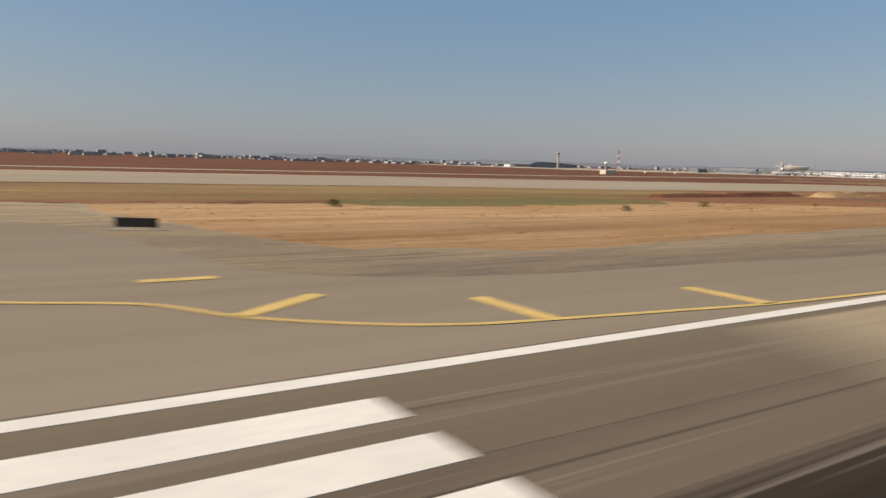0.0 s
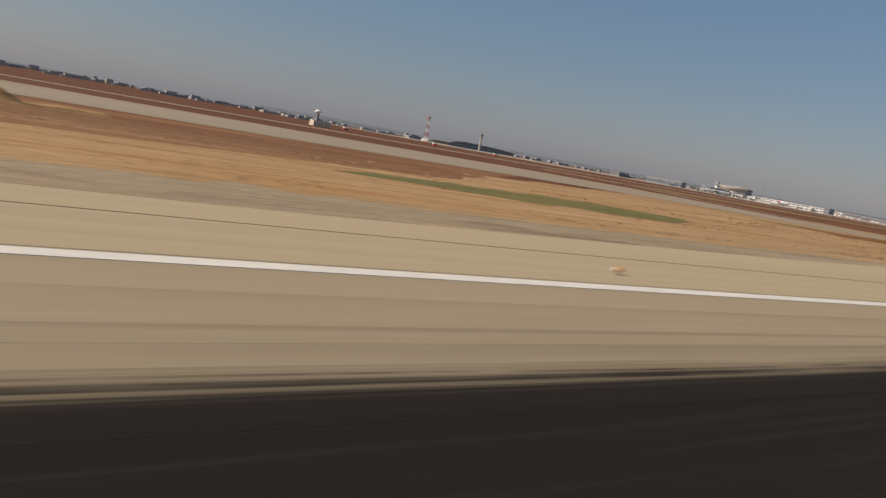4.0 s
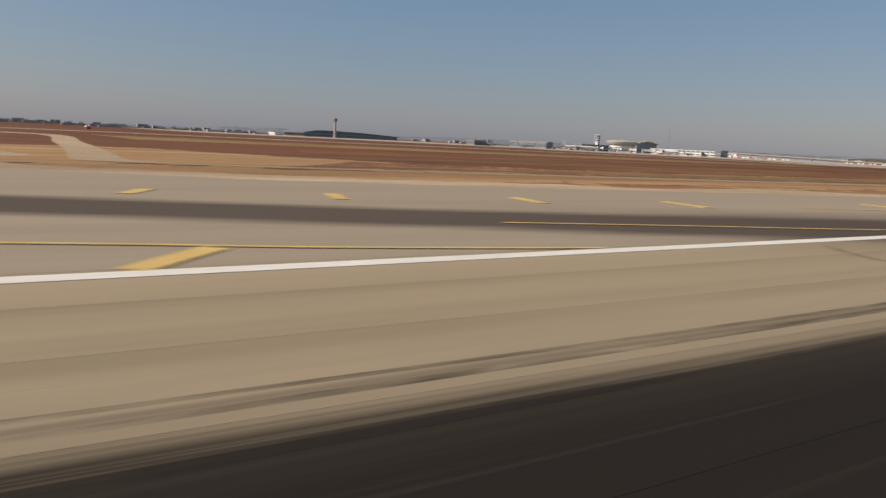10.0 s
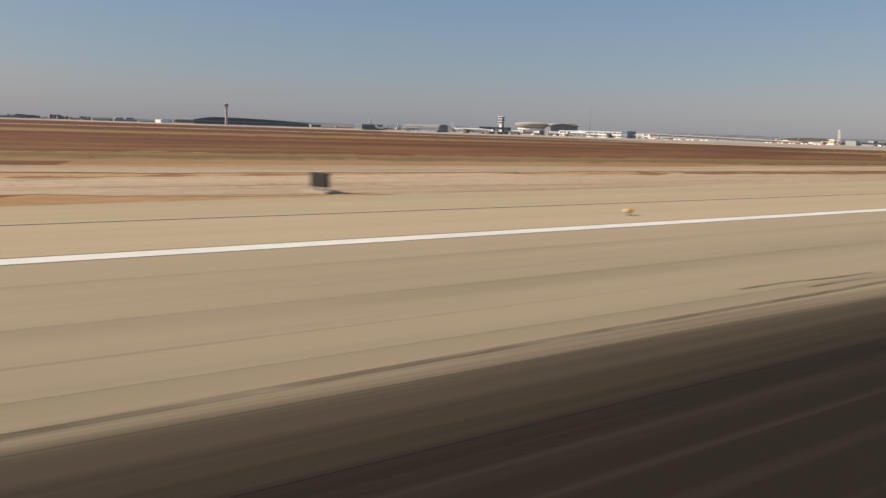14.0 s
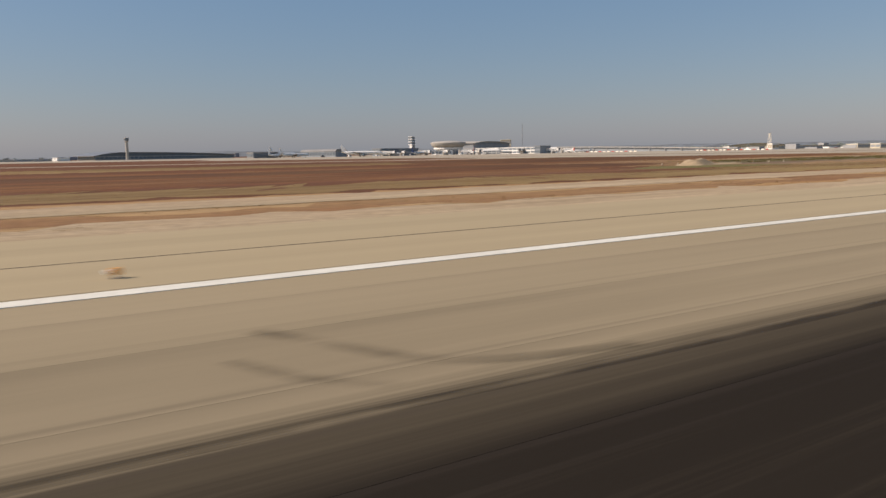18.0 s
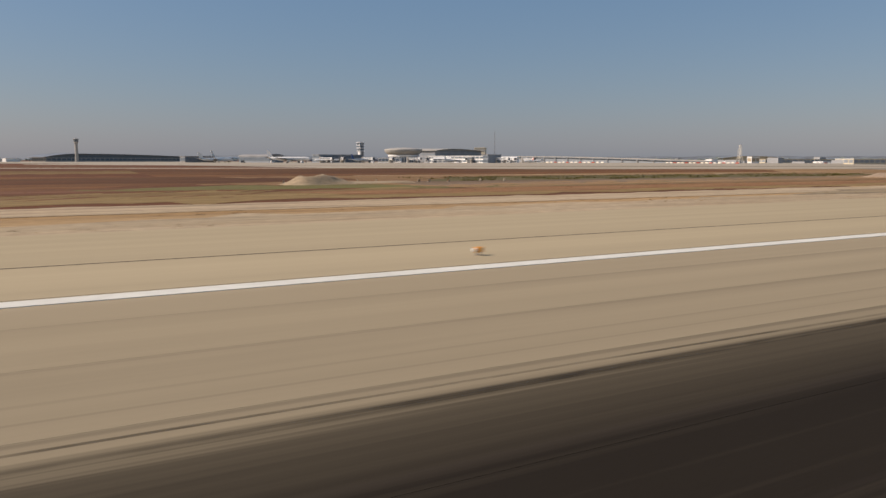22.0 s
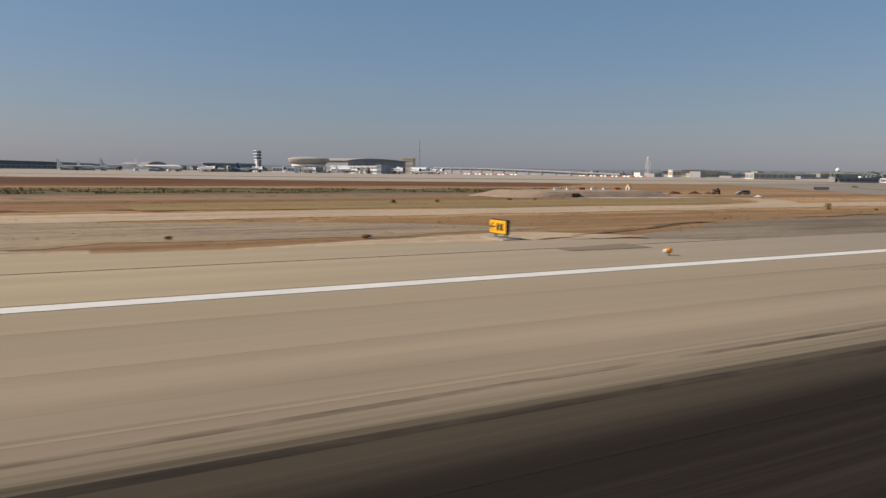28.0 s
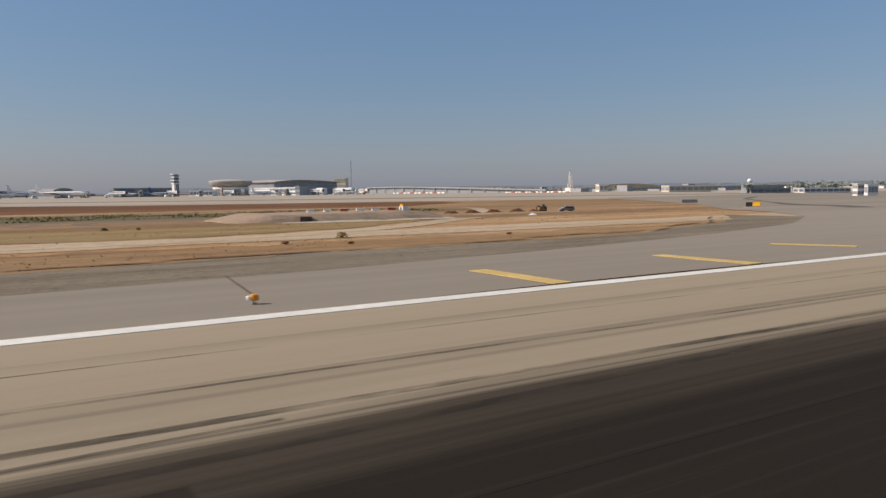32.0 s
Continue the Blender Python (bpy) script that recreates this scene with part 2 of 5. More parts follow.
        col = n.mix(n.maths("MULTIPLY", start, n.maths("ADD", 0.12, n.maths("MULTIPLY", blot, 0.4))), col, (0.06, 0.046, 0.035, 1))
        col = n.mix(n.maths("MULTIPLY", n.maths("MULTIPLY", rubbed, start), 0.45), col, (0.30, 0.25, 0.19, 1))
        col = n.mix(n.maths("MULTIPLY", lines, near), col, (0.05, 0.04, 0.033, 1))
    mat = n.done(col, 0.9, 0.0, grain, 0.01)
    n.out.inputs["Specular IOR Level"].default_value = 0.03
    return mat


def skid(name, thin=0.0):
    """A broken film of tyre rubber that lets the asphalt show through."""
    n = Nodes(name)
    n.done((0.03, 0.025, 0.02, 1), 0.9)
    clear = n.add("ShaderNodeBsdfTransparent")
    both = n.add("ShaderNodeMixShader")
    n.link(n.ramp(n.noise(1.6, (0.25, 1, 1), 5, 0.7), 0.36 - 0.06 * thin, 1.1 + 0.9 * thin), both.inputs[0])
    n.link(clear.outputs[0], both.inputs[1]), n.link(n.out.outputs[0], both.inputs[2])
    n.link(both.outputs[0], n.t.nodes["Material Output"].inputs["Surface"])
    return n.mat


M = {
    "skid": skid("tyre rubber film", -0.25),
    "faint_skid": skid("faint tyre rubber film", 0.5),
    "tan": pavement("tan asphalt", "a8997f", "9a8c72", rubber=True, ageing=0.45, film=True),
    "shoulder": pavement("shoulder asphalt", "b6a688", "a8997c", ageing=0.95),
    "patched": pavement("newer tan asphalt", "ad9d83", "a19278"),
    "grey": pavement("grey asphalt", "a29580", "958a76", film=True),
    "exit_grey": pavement("exit asphalt", "978e7f", "8a8172"),
    "old_grey": pavement("old grey asphalt", "8d8270", "7f7461"),
    "patch": pavement("dark asphalt", "6d675f", "5f5952"),
    "gravel": earth("grey gravel", "857a68", "766b59", "938873", 1.0, 0.09, 3.0),
    "mixed_gravel": earth("sandy grey gravel", "a08f75", "85796a", "b9a27c", 1.0, 0.10, 2.5),
    "joint": plain("joint filler", "685d50", 0.95),
    "concrete": pavement("apron concrete", "b3a896", "a09685"),
    "field": earth("ploughed red soil", "74492f", "805238", "5e3c2a", 2.0, 0.02, 0.8),
    "orange": earth("dry golden grass", "b58f5f", "a67d4f", "cbac82", 1.5, 0.05, 1.6),
    "dark_gravel": earth("dark gravel", "7c7162", "6e6456", "897e6c", 1.0, 0.09, 3.0),
    "dry_verge": earth("dry brown verge", "9c7c53", "866545", "ad9066", 1.5, 0.05, 1.6),
    "pit": earth("bare pinkish spoil", "c9b095", "baa085", "d4bda2", 1.0, 0.08, 2.0),
    "brown_field": earth("dry golden brown field", "a3805a", "916c4a", "b89a70", 2.0, 0.03, 1.1),
    "tan_gravel": earth("pale tan gravel", "ab9a7e", "9a886b", "b8a88b", 1.2, 0.08, 2.5),
    "dull_field": earth("dull olive brown weeds", "947a4e", "876a44", "a58e60", 1.6, 0.05, 1.2),
    "rust": earth("rust grass", "996b48", "80583e", "b08c62", 1.2, 0.05, 1.6),
    "rust_red": earth("deep rust grass", "9a5f36", "85502e", "ab753f", 1.6, 0.04, 1.4),
    "fresh_green": earth("fresh green weeds", "7a7444", "8a7c4c", "646c3c", 1.2, 0.1, 2.0),
    "olive": earth("olive grey weeds", "746c49", "82754f", "5f5b3f", 1.2, 0.1, 2.0),
    "crumb": earth("crumbled brown soil", "7d634a", "6b523c", "90755a", 1.0, 0.1, 2.5),
    "darkgrass": earth("scorched red verge", "8e6242", "795038", "a37d54", 1.6, 0.04, 1.4),
    "red_soil": earth("bare dark red soil", "7c4f33", "5e3d2b", "93683f", 1.6, 0.04, 1.4),
    "green": earth("green weeds", "7a7446", "84744a", "666a3e", 1.2, 0.1, 2.0),
    "sand": earth("pale sand", "c2ac8c", "b59e7e", "ceb99a", 1.5, 0.07, 2.0),
    "white_paint": plain("white runway paint", "e6e1d1", 0.6, 0, 0.1, 0.5),
    "yellow_paint": plain("yellow marking paint", "dab96c", 0.7, 0, 0.16, 0.9),
    "worn_yellow": plain("rubbed yellow paint", "8d6b30", 0.8, 0, 0.2, 0.8),
    "white": plain("white cladding", "eceae4", 0.5, 0, 0.08, 0.2),
    "warm_white": plain("warm white plastic", "f4ead6", 0.6, 0, 0.05),
    "earthy_grey": earth("greyish brown soil", "8a7560", "7a6551", "9c8870", 1.5, 0.05, 1.4),
    "cream": plain("cream wall", "d6cbb2", 0.8, 0, 0.1, 0.2),
    "beige": plain("beige stone", "b5a78e", 0.85, 0, 0.12, 0.2),
    "stone_grey": plain("weathered pale stone", "b4afa6", 0.85, 0, 0.12, 0.2),
    "grey_wall": plain("grey wall", "8e8d8b", 0.7, 0, 0.12, 0.2),
    "dark_glass": plain("dark glazing", "3d464e", 0.25, 0, 0.1, 0.2),
    "dark_wall": plain("dark facade", "565a5e", 0.5, 0, 0.12, 0.2),
    "roof": plain("roof sheet", "8b8e92", 0.5, 0.2, 0.1, 0.1),
    "steel": plain("painted steel", "9b9b98", 0.5, 0.5, 0.1),
    "red": plain("signal red paint", "b8492f", 0.6, 0, 0.1),
    "orange_paint": plain("orange plastic", "df9320", 0.5, 0, 0.08),
    "sign_yellow": plain("sign yellow panel", "f2b41c", 0.4, 0, 0.05),
    "black": plain("black paint", "23211f", 0.6, 0, 0.1),
    "spoil_dark": plain("dusty brown machine paint", "5a4638", 0.8, 0, 0.15),
    "rubber": plain("tyre rubber", "1d1c1b", 0.9, 0, 0.1),
    "blue": plain("airline blue", "2f4f86", 0.4, 0, 0.06),
    "leaf": plain("dusty foliage", "75713f", 0.9, 0, 0.3, 2.0),
    "brown_leaf": plain("brown weeds", "8a6440", 0.95, 0, 0.25, 2.0),
    "dull_leaf": plain("olive weeds", "77703f", 0.95, 0, 0.25, 2.0),
    # leaf green washed out to grey, haze put into the colour
    "far_leaf": plain("foliage greyed by painted haze", "848b84", 0.95, 0, 0.15, 0.5),
    # distant facades, walls and glass: air haze painted in as paler base colours
    "far_dark": plain("dark facade paled by painted haze", "8f959a", 0.6, 0, 0.1, 0.2),
    "far_wall": plain("grey wall paled by painted haze", "a7a8a8", 0.8, 0, 0.12, 0.2),
    "far_glass": plain("glazing paled by painted haze", "6b757d", 0.4, 0, 0.1, 0.2),
    "straw": plain("dry straw", "a98a55", 0.95, 0, 0.3, 2.0),
    "bark": plain("bark", "5c4a39", 0.95, 0, 0.2, 2.0),
    # blue-grey imitates haze over the hills, not their soil
    "hill": earth("hills in painted haze grey", "7f8890", "8a9096", "767f86", 1.0, 0.004, 0.02),
    "lamp": plain("clear lens", "f4f2ea", 0.15, 0, 0.02),
}

# ---- helpers ----


def part(name, bm, material, parent=None, label=""):
    """Links a bmesh, drawn in plan units, as one mesh."""
    bmesh.ops.scale(bm, vec=(K, K, K), verts=bm.verts)
    bmesh.ops.recalc_face_normals(bm, faces=bm.faces)
    me = bpy.data.meshes.new(name)
    bm.to_mesh(me)
    bm.free()
    me.materials.append(M[material])
    ob = new(name, me)
    if parent is not None:
        ob.parent = parent
    if label:
        tagged(ob, label)
    return ob


def thing(name, label, category, at=(0, 0, 0), turn=0.0, group="", kind=""):
    ob = new(name)
    ob.empty_display_size = 0.2
    ob.matrix_world = pose(at[0] * K, at[1] * K, at[2] * K, 0, 0, turn)
    return tagged(ob, label, category, group, kind)


def at(x, y, z=0.0, turn=0.0):
    return pose(x * K, y * K, z * K, 0, 0, turn)


def box(bm, x0, x1, y0, y1, z0, z1, bevel=0.0):
    v = bmesh.ops.create_cube(bm, size=1)["verts"]
    bmesh.ops.scale(bm, vec=(x1 - x0, y1 - y0, z1 - z0), verts=v)
    bmesh.ops.translate(bm, vec=((x0 + x1) / 2, (y0 + y1) / 2, (z0 + z1) / 2), verts=v)
    if bevel:
        bmesh.ops.bevel(bm, geom=list({e for a in v for e in a.link_edges}), offset=bevel, segments=1, affect="EDGES")
    return bm


def boxes(*sizes, bevel=0.0):
    bm = bmesh.new()
    for s in sizes:
        box(bm, *s, bevel=bevel)
    return bm


def rod(bm, a, b, r0, r1=None, n=8):
    a, b = Vector(a), Vector(b)
    d = b - a
    m = Matrix.Translation((a + b) / 2) @ d.to_track_quat("Z", "Y").to_matrix().to_4x4()
    bmesh.ops.create_cone(bm, cap_ends=True, segments=n, radius1=r0, radius2=r0 if r1 is None else r1, depth=d.length, matrix=m)
    return bm


def lathe(bm, profile, n=24, centre=(0, 0, 0)):
    """Turns (radius, height) pairs about the upright axis."""
    rings = []
    for r, z in profile:
        rings.append([bm.verts.new((centre[0] + r * math.cos(2 * math.pi * i / n), centre[1] + r * math.sin(2 * math.pi * i / n), centre[2] + z)) for i in range(n)])
    for a, b in zip(rings, rings[1:]):
        for i in range(n):
            bm.faces.new((a[i], a[(i + 1) % n], b[(i + 1) % n], b[i]))
    bm.faces.new(rings[0][::-1]), bm.faces.new(rings[-1])
    return bm


def along(pts, x):
    """y of a polyline at x."""
    if x <= pts[0][0]:
        return pts[0][1]
    for (xa, ya), (xb, yb) in zip(pts, pts[1:]):
        if x <= xb:
            return ya + (yb - ya) * (x - xa) / (xb - xa)
    return pts[-1][1]


def ease(u):
    u = min(1.0, max(0.0, u))
    return u * u * (3 - 2 * u)


def ground_z(y):
    """The field falls away beside the runway and rises again towards the apron."""
    return -3.0 * ease((y - 50) / 140) if y < 330 else -3.0 * (1 - ease((y - 330) / 200))


def drape(x, y, z):
    """Lays a point of the flat plan on to the sloping field, along the line of sight from the runway."""
    if y <= 50:
        return (x, y, z)
    eye = 3.64 if x > 500 else 3.64 + 1.7 * (500 - max(x, 0)) / 500
    lo, hi = y, y * 2.2
    for _ in range(30):
        m = (lo + hi) / 2
        if m * eye / (eye - ground_z(m)) < y:
            lo = m
        else:
            hi = m
    return (x + 0.6 * (lo - y), lo, ground_z(lo) + z)


def band(name, near, far, x0, x1, z, material, label, category, step=6.0, rag=0.0, thick=0.0, kind="structure", seed=1):
    """A strip of ground between two lines that run along the runway; rag makes its borders uneven."""
    bm = bmesh.new()
    step = min(step, 3.0) if rag else step
    rows, n = [], max(2, int((x1 - x0) / step))
    widest = max(along(far, x0 + (x1 - x0) * i / 20) - along(near, x0 + (x1 - x0) * i / 20) for i in range(21))
    across = 1 if max(p[1] for p in far) < 50 else max(2, min(24, int(widest / 6)))
    for i in range(n + 1):
        x = x0 + (x1 - x0) * i / n
        ya, yb = along(near, x), along(far, x)
        if rag:
            ya += rag * (noise.noise((x * 0.11, seed, 0)) + 0.8 * noise.noise((x * 0.35, seed, 3)))
            yb += 2 * rag * (noise.noise((x * 0.05, seed, 9)) + 0.9 * noise.noise((x * 0.27, seed, 5)))
        yb = max(yb, ya + 0.02)
        rows.append([bm.verts.new(drape(x, ya + (yb - ya) * j / across, z)) for j in range(across + 1)])
    for a, b in zip(rows, rows[1:]):
        for j in range(across):
            bm.faces.new((a[j], b[j], b[j + 1], a[j + 1]))
    if thick:
        geo = bmesh.ops.extrude_face_region(bm, geom=list(bm.faces))["geom"]
        bmesh.ops.translate(bm, vec=(0, 0, -thick), verts=[v for v in geo if isinstance(v, bmesh.types.BMVert)])
    ob = part(name, bm, material)
    return tagged(ob, label, category, "", kind)


def stripe(bm, a, b, width, z, thick=0.02):
    """A flat painted bar from a to b, closed all round."""
    a, b = Vector(a), Vector(b)
    d = (b - a).normalized()
    s = Vector((-d.y, d.x)) * (width / 2)
    low = [bm.verts.new((*p, z)) for p in (a + s, a - s, b - s, b + s)]
    top = [bm.verts.new((v.co.x, v.co.y, z + thick)) for v in low]
    bm.faces.new(low[::-1]), bm.faces.new(top)
    for i in range(4):
        bm.faces.new((low[i], low[(i + 1) % 4], top[(i + 1) % 4], top[i]))
    return bm


def ribbon(bm, pts, width, z, thick=0.02):
    """A painted line along a curve."""
    rows = []
    for i, p in enumerate(pts):
        q0, q1 = Vector(pts[max(i - 1, 0)]), Vector(pts[min(i + 1, len(pts) - 1)])
        d = (q1 - q0).normalized()
        s = Vector((-d.y, d.x)) * (width / 2)
        rows.append([bm.verts.new((*(Vector(p) + s), z + thick)), bm.verts.new((*(Vector(p) - s), z + thick))])
    for a, b in zip(rows, rows[1:]):
        bm.faces.new((a[0], a[1], b[1], b[0]))
    return bm


def curve(pts, n=8):
    """Smooths a polyline."""
    out = []
    for i in range(len(pts) - 1):
        p0, p1, p2, p3 = (Vector(pts[j]) for j in (max(i - 1, 0), i, i + 1, min(i + 2, len(pts) - 1)))
        for k in range(n):
            u = k / n
            out.append(0.5 * (2 * p1 + (p2 - p0) * u + (2 * p0 - 5 * p1 + 4 * p2 - p3) * u * u + (3 * p1 - p0 - 3 * p2 + p3) * u ** 3))
    return out + [Vector(pts[-1])]


def outline(name, pts, z, material, label, category, n=6):
    """A flat sheet inside a smoothed closed outline."""
    loop = curve(pts + [pts[0]], n)[:-1]
    bm = bmesh.new()
    f = bm.faces.new([bm.verts.new((p.x, p.y, z)) for p in loop])
    bmesh.ops.triangulate(bm, faces=[f])
    return tagged(part(name, bm, material), label, category, "", "structure")

# ---- ground ----
bm = bmesh.new()
lines = []
for y in [-3000, -60, 0] + list(range(50, 190, 7)) + [190, 330] + list(range(345, 535, 15)) + [1000, 2000, 4000, 9000]:
    lines.append([bm.verts.new((x, y, ground_z(y) - 0.10)) for x in (-4500, -600, 200, 1000, 1800, 2600, 6500)])
for a, b in zip(lines, lines[1:]):
    for i in range(6):
        bm.faces.new((a[i], a[i + 1], b[i + 1], b[i]))
tagged(part("ground", bm, "field"), "reddish brown dry airfield soil reaching to the horizon", "ground", "", "structure")

A, B_ = -700, 3000
# the verge beside the runway: dry orange grass, scorched strip, sand road, weeds
band("verge", [(A, 27)], [(-35.5, 100), (152.2, 95), (260.1, 80), (464.8, 128), (553, 130), (641.2, 140), (731.5, 100), (890, 92), (989, 70), (1283.4, 62), (1481, 70), (1681, 110)], A, B_, -0.09, "orange", "dry orange grass verge beside the runway", "grass", rag=1.8, seed=2)
band("red_verge", [(A, 104), (90, 102), (152.2, 70), (260.1, 62), (328.5, 80), (425.9, 150)], [(A, 170), (152.2, 150), (299.2, 140), (425.9, 151)], A, 430, -0.082, "darkgrass", "scorched reddish verge before the taxiway", "grass", rag=2.5, seed=3)
for x0, x1, ya, yb, k in ((2, 104, 91, 108, 4), (306, 362, 59, 73, 62)):
    band("green_strip", [(x0, (ya + yb) / 2), (x0 + 20, ya), (x1 - 15, ya), (x1, (ya + yb) / 2)], [(x0, (ya + yb) / 2 + 0.3), (x0 + 20, yb), (x1 - 15, yb), (x1, (ya + yb) / 2 + 0.3)], x0, x1, -0.075, "green" if x0 < 200 else "fresh_green", "strip of green weeds in dry grass", "weeds", rag=2.4, seed=k)
band("dull_verge", [(-300, 112), (60, 106), (160, 108), (190, 130)], [(-300, 168), (60, 158), (160, 142), (190, 132)], -300, 190, -0.078, "dull_field", "dull brown dry grass before the far taxiway", "grass", rag=3, seed=63)
band("green_patch", [(464.8, 82), (538.2, 78)], [(464.8, 96), (538.2, 88)], 470, 545, -0.075, "green", "patch of green weeds in dry grass", "weeds", rag=4, seed=5)
band("dull_field", [(760, 80), (890, 76), (1224.3, 66)], [(760, 92), (890, 92), (1224.3, 86)], 760, 1225, -0.08, "dull_field", "dull brown weeds behind the sand road", "weeds", rag=5, seed=45)
band("olive_field", [(1180, 68), (1401.7, 68), (1541, 84)], [(1180, 74), (1240, 90), (1401.7, 84), (1541, 100)], 1180, 1560, -0.078, "dull_field", "dull olive weeds behind the sand road", "weeds", rag=5, seed=6)
band("dark_hedge", [(1313, 118), (1521, 118)], [(1313, 138), (1521, 134)], 1330, 1540, -0.07, "olive", "low dark weeds along a ditch", "weeds", rag=3, seed=8)
bm = ribbon(bmesh.new(), curve([(630, 424), (678, 412), (700, 392), (697, 308), (694, 226), (690, 165), (688, 135), (692, 116), (702, 105), (722, 96.5), (750, 87), (787, 79), (820, 73), (890, 59.8)], 10), 10, -0.05, 0.0)
for v in bm.verts:
    v.co.z += ground_z(v.co.y)
tagged(part("sand_track", bm, "sand"), "pale sandy service track curving in from the field", "track", "", "structure")
band("sand_track", [(880, 55.5), (1087.9, 54), (1581, 56), (1781, 90)], [(880, 64), (1087.9, 64), (1581, 65), (1781, 104)], 885, 1800, -0.06, "sand", "pale sandy service track beside the runway", "track", rag=0.8, seed=9)
band("sand_verge", [(835, 46), (860, 42), (905, 35), (1434, 32)], [(835, 46.2), (880, 51), (905, 53), (960, 49), (1100, 45), (1180, 44), (1243.9, 47), (1322.9, 53), (1382, 50), (1434, 36.4)], 836, 1434, -0.072, "sand", "bare pale sand beside the shoulder", "sand", rag=1.9, seed=10)

band("tan_gravel", [(A, 28)], [(-60, 104), (-40, 100), (-17, 73), (-14, 60), (-9.5, 51.5), (7, 44.8), (25, 46.5), (47, 48.4), (63.8, 50), (122.7, 44), (299.2, 41), (377.2, 42), (416.1, 36)], A, 420, -0.04, "tan_gravel", "pale tan gravel between shoulder and grass", "gravel", rag=1.2, seed=12)
band("gravel_strip", [(A, 28)], [(-60, 102), (-40, 98), (-17, 71), (-14, 58.5), (-9.5, 49.5), (-2, 45), (7, 43), (20, 41), (40, 38), (60, 35), (84, 28.5)], A, 84, -0.03, "mixed_gravel", "grey gravel strip beside the entry taxiway", "gravel", rag=0.7, seed=43)
band("gravel_bed", [(771.1, 28)], [(771.1, 44), (820.6, 38), (890, 33)], 752, 895, -0.03, "mixed_gravel", "grey gravel strip between shoulder and grass", "gravel", rag=0.9, seed=13)
band("gravel_margin", [(1463, 26)], [(1463, 33), (1481, 40), (1541, 44), (1561, 52), (1581, 66)], 1463, 1581, -0.03, "gravel", "grey gravel strip beside the taxiway", "gravel", rag=0.6, seed=14)
band("rust_verge", [(432, 60), (470, 47), (520, 44), (560, 34), (592, 30)], [(432, 66), (470, 92), (530, 88), (565, 70), (592, 46)], 432, 592, -0.08, "rust_red", "rust brown grass before the taxiway", "grass", rag=2.2, seed=64)
band("rust_verge", [(640, 60), (731.5, 48), (790, 40), (850, 36), (900, 44), (1150, 46)], [(640, 62), (731.5, 62), (860, 52), (1000, 54), (1150, 53), (1200, 51)], 650, 1200, -0.084, "rust", "rust brown grass beside the shoulder", "grass", rag=3.0, seed=47)
band("rust_verge", [(690, 78), (740, 77), (800, 67), (880, 66)], [(690, 79), (705, 104), (740, 101), (800, 90), (880, 72)], 692, 880, -0.083, "darkgrass", "rust brown grass behind the sand track", "grass", rag=1.8, seed=48)
band("dry_verge", [(1400, 34), (1470, 27)], [(1400, 52), (1600, 54), (1681, 108), (1750, 118)], 1395, 1740, -0.075, "dry_verge", "dry brown verge beside the exit", "grass", rag=1.6, seed=33)
band("brown_field", [(1190, 130), (1290, 100), (1340, 66), (1500, 66), (1600, 60), (1681, 108), (2300, 190)], [(1190, 132), (1290, 240), (1340, 320), (2300, 320)], 1190, 2300, -0.088, "brown_field", "dry brown field around the works", "field", rag=4, seed=44)
band("red_soil", [(700, 150), (704, 126), (716, 110), (750, 100), (800, 90), (1180, 98), (1290, 130)], [(700, 151), (705, 172), (722, 184), (760, 185), (1200, 180), (1290, 140)], 700, 1290, -0.085, "red_soil", "bare dark red soil across the field", "soil", rag=5, seed=31)
band("olive_edge", [(640, 230), (1400, 210)], [(640, 300), (1400, 260)], 640, 1500, -0.085, "dull_field", "dull olive edge of the far field", "weeds", rag=8, seed=32, step=12)
# far concrete: the parallel taxiway and the apron before the terminals
band("far_concrete", [(A, 330), (299.2, 330), (691.5, 420), (989, 420), (1283.4, 330), (1581, 300), (2981, 260)], [(A, 352), (299.2, 350), (691.5, 450), (989, 450), (1283.4, 362), (1581, 330), (2981, 290)], A, 3000, -0.06, "concrete", "distant pale concrete taxiway", "taxiway", step=40)
band("apron", [(890, 1000), (1382, 780), (1681, 620), (2981, 420)], [(890, 1900), (2981, 1700)], 900, 3000, -0.07, "concrete", "wide pale concrete apron before the terminals", "apron", step=60)



def sheet(name, near, far, x0, x1, z, material, label, category, step=20.0, rag=0.0, seed=1):
    """A strip of ground in true places, laid on the slope of the field."""
    bm = bmesh.new()
    rows, n = [], int((x1 - x0) / step)
    widest = max(along(far, x0 + (x1 - x0) * i / 20) - along(near, x0 + (x1 - x0) * i / 20) for i in range(21))
    across = max(2, min(48, int(widest / 6)))
    for i in range(n + 1):
        x = x0 + (x1 - x0) * i / n
        ya, yb = along(near, x) + noise.noise((x * 0.03, 5, z * 99)), along(far, x)
        if rag:
            ya += rag * (noise.noise((x * 0.06, seed, 1)) + 0.8 * noise.noise((x * 0.21, seed, 3)))
            yb += 1.6 * rag * (noise.noise((x * 0.05, seed, 9)) + 0.8 * noise.noise((x * 0.19, seed, 5)))
        yb = max(yb, ya + 0.05)
        rows.append([bm.verts.new((x, ya + (yb - ya) * j / across, z + ground_z(ya + (yb - ya) * j / across))) for j in range(across + 1)])
    for a, b in zip(rows, rows[1:]):
        for j in range(across):
            bm.faces.new((a[j], b[j], b[j + 1], a[j + 1]))
    return tagged(part(name, bm, material), label, category, "", "structure")


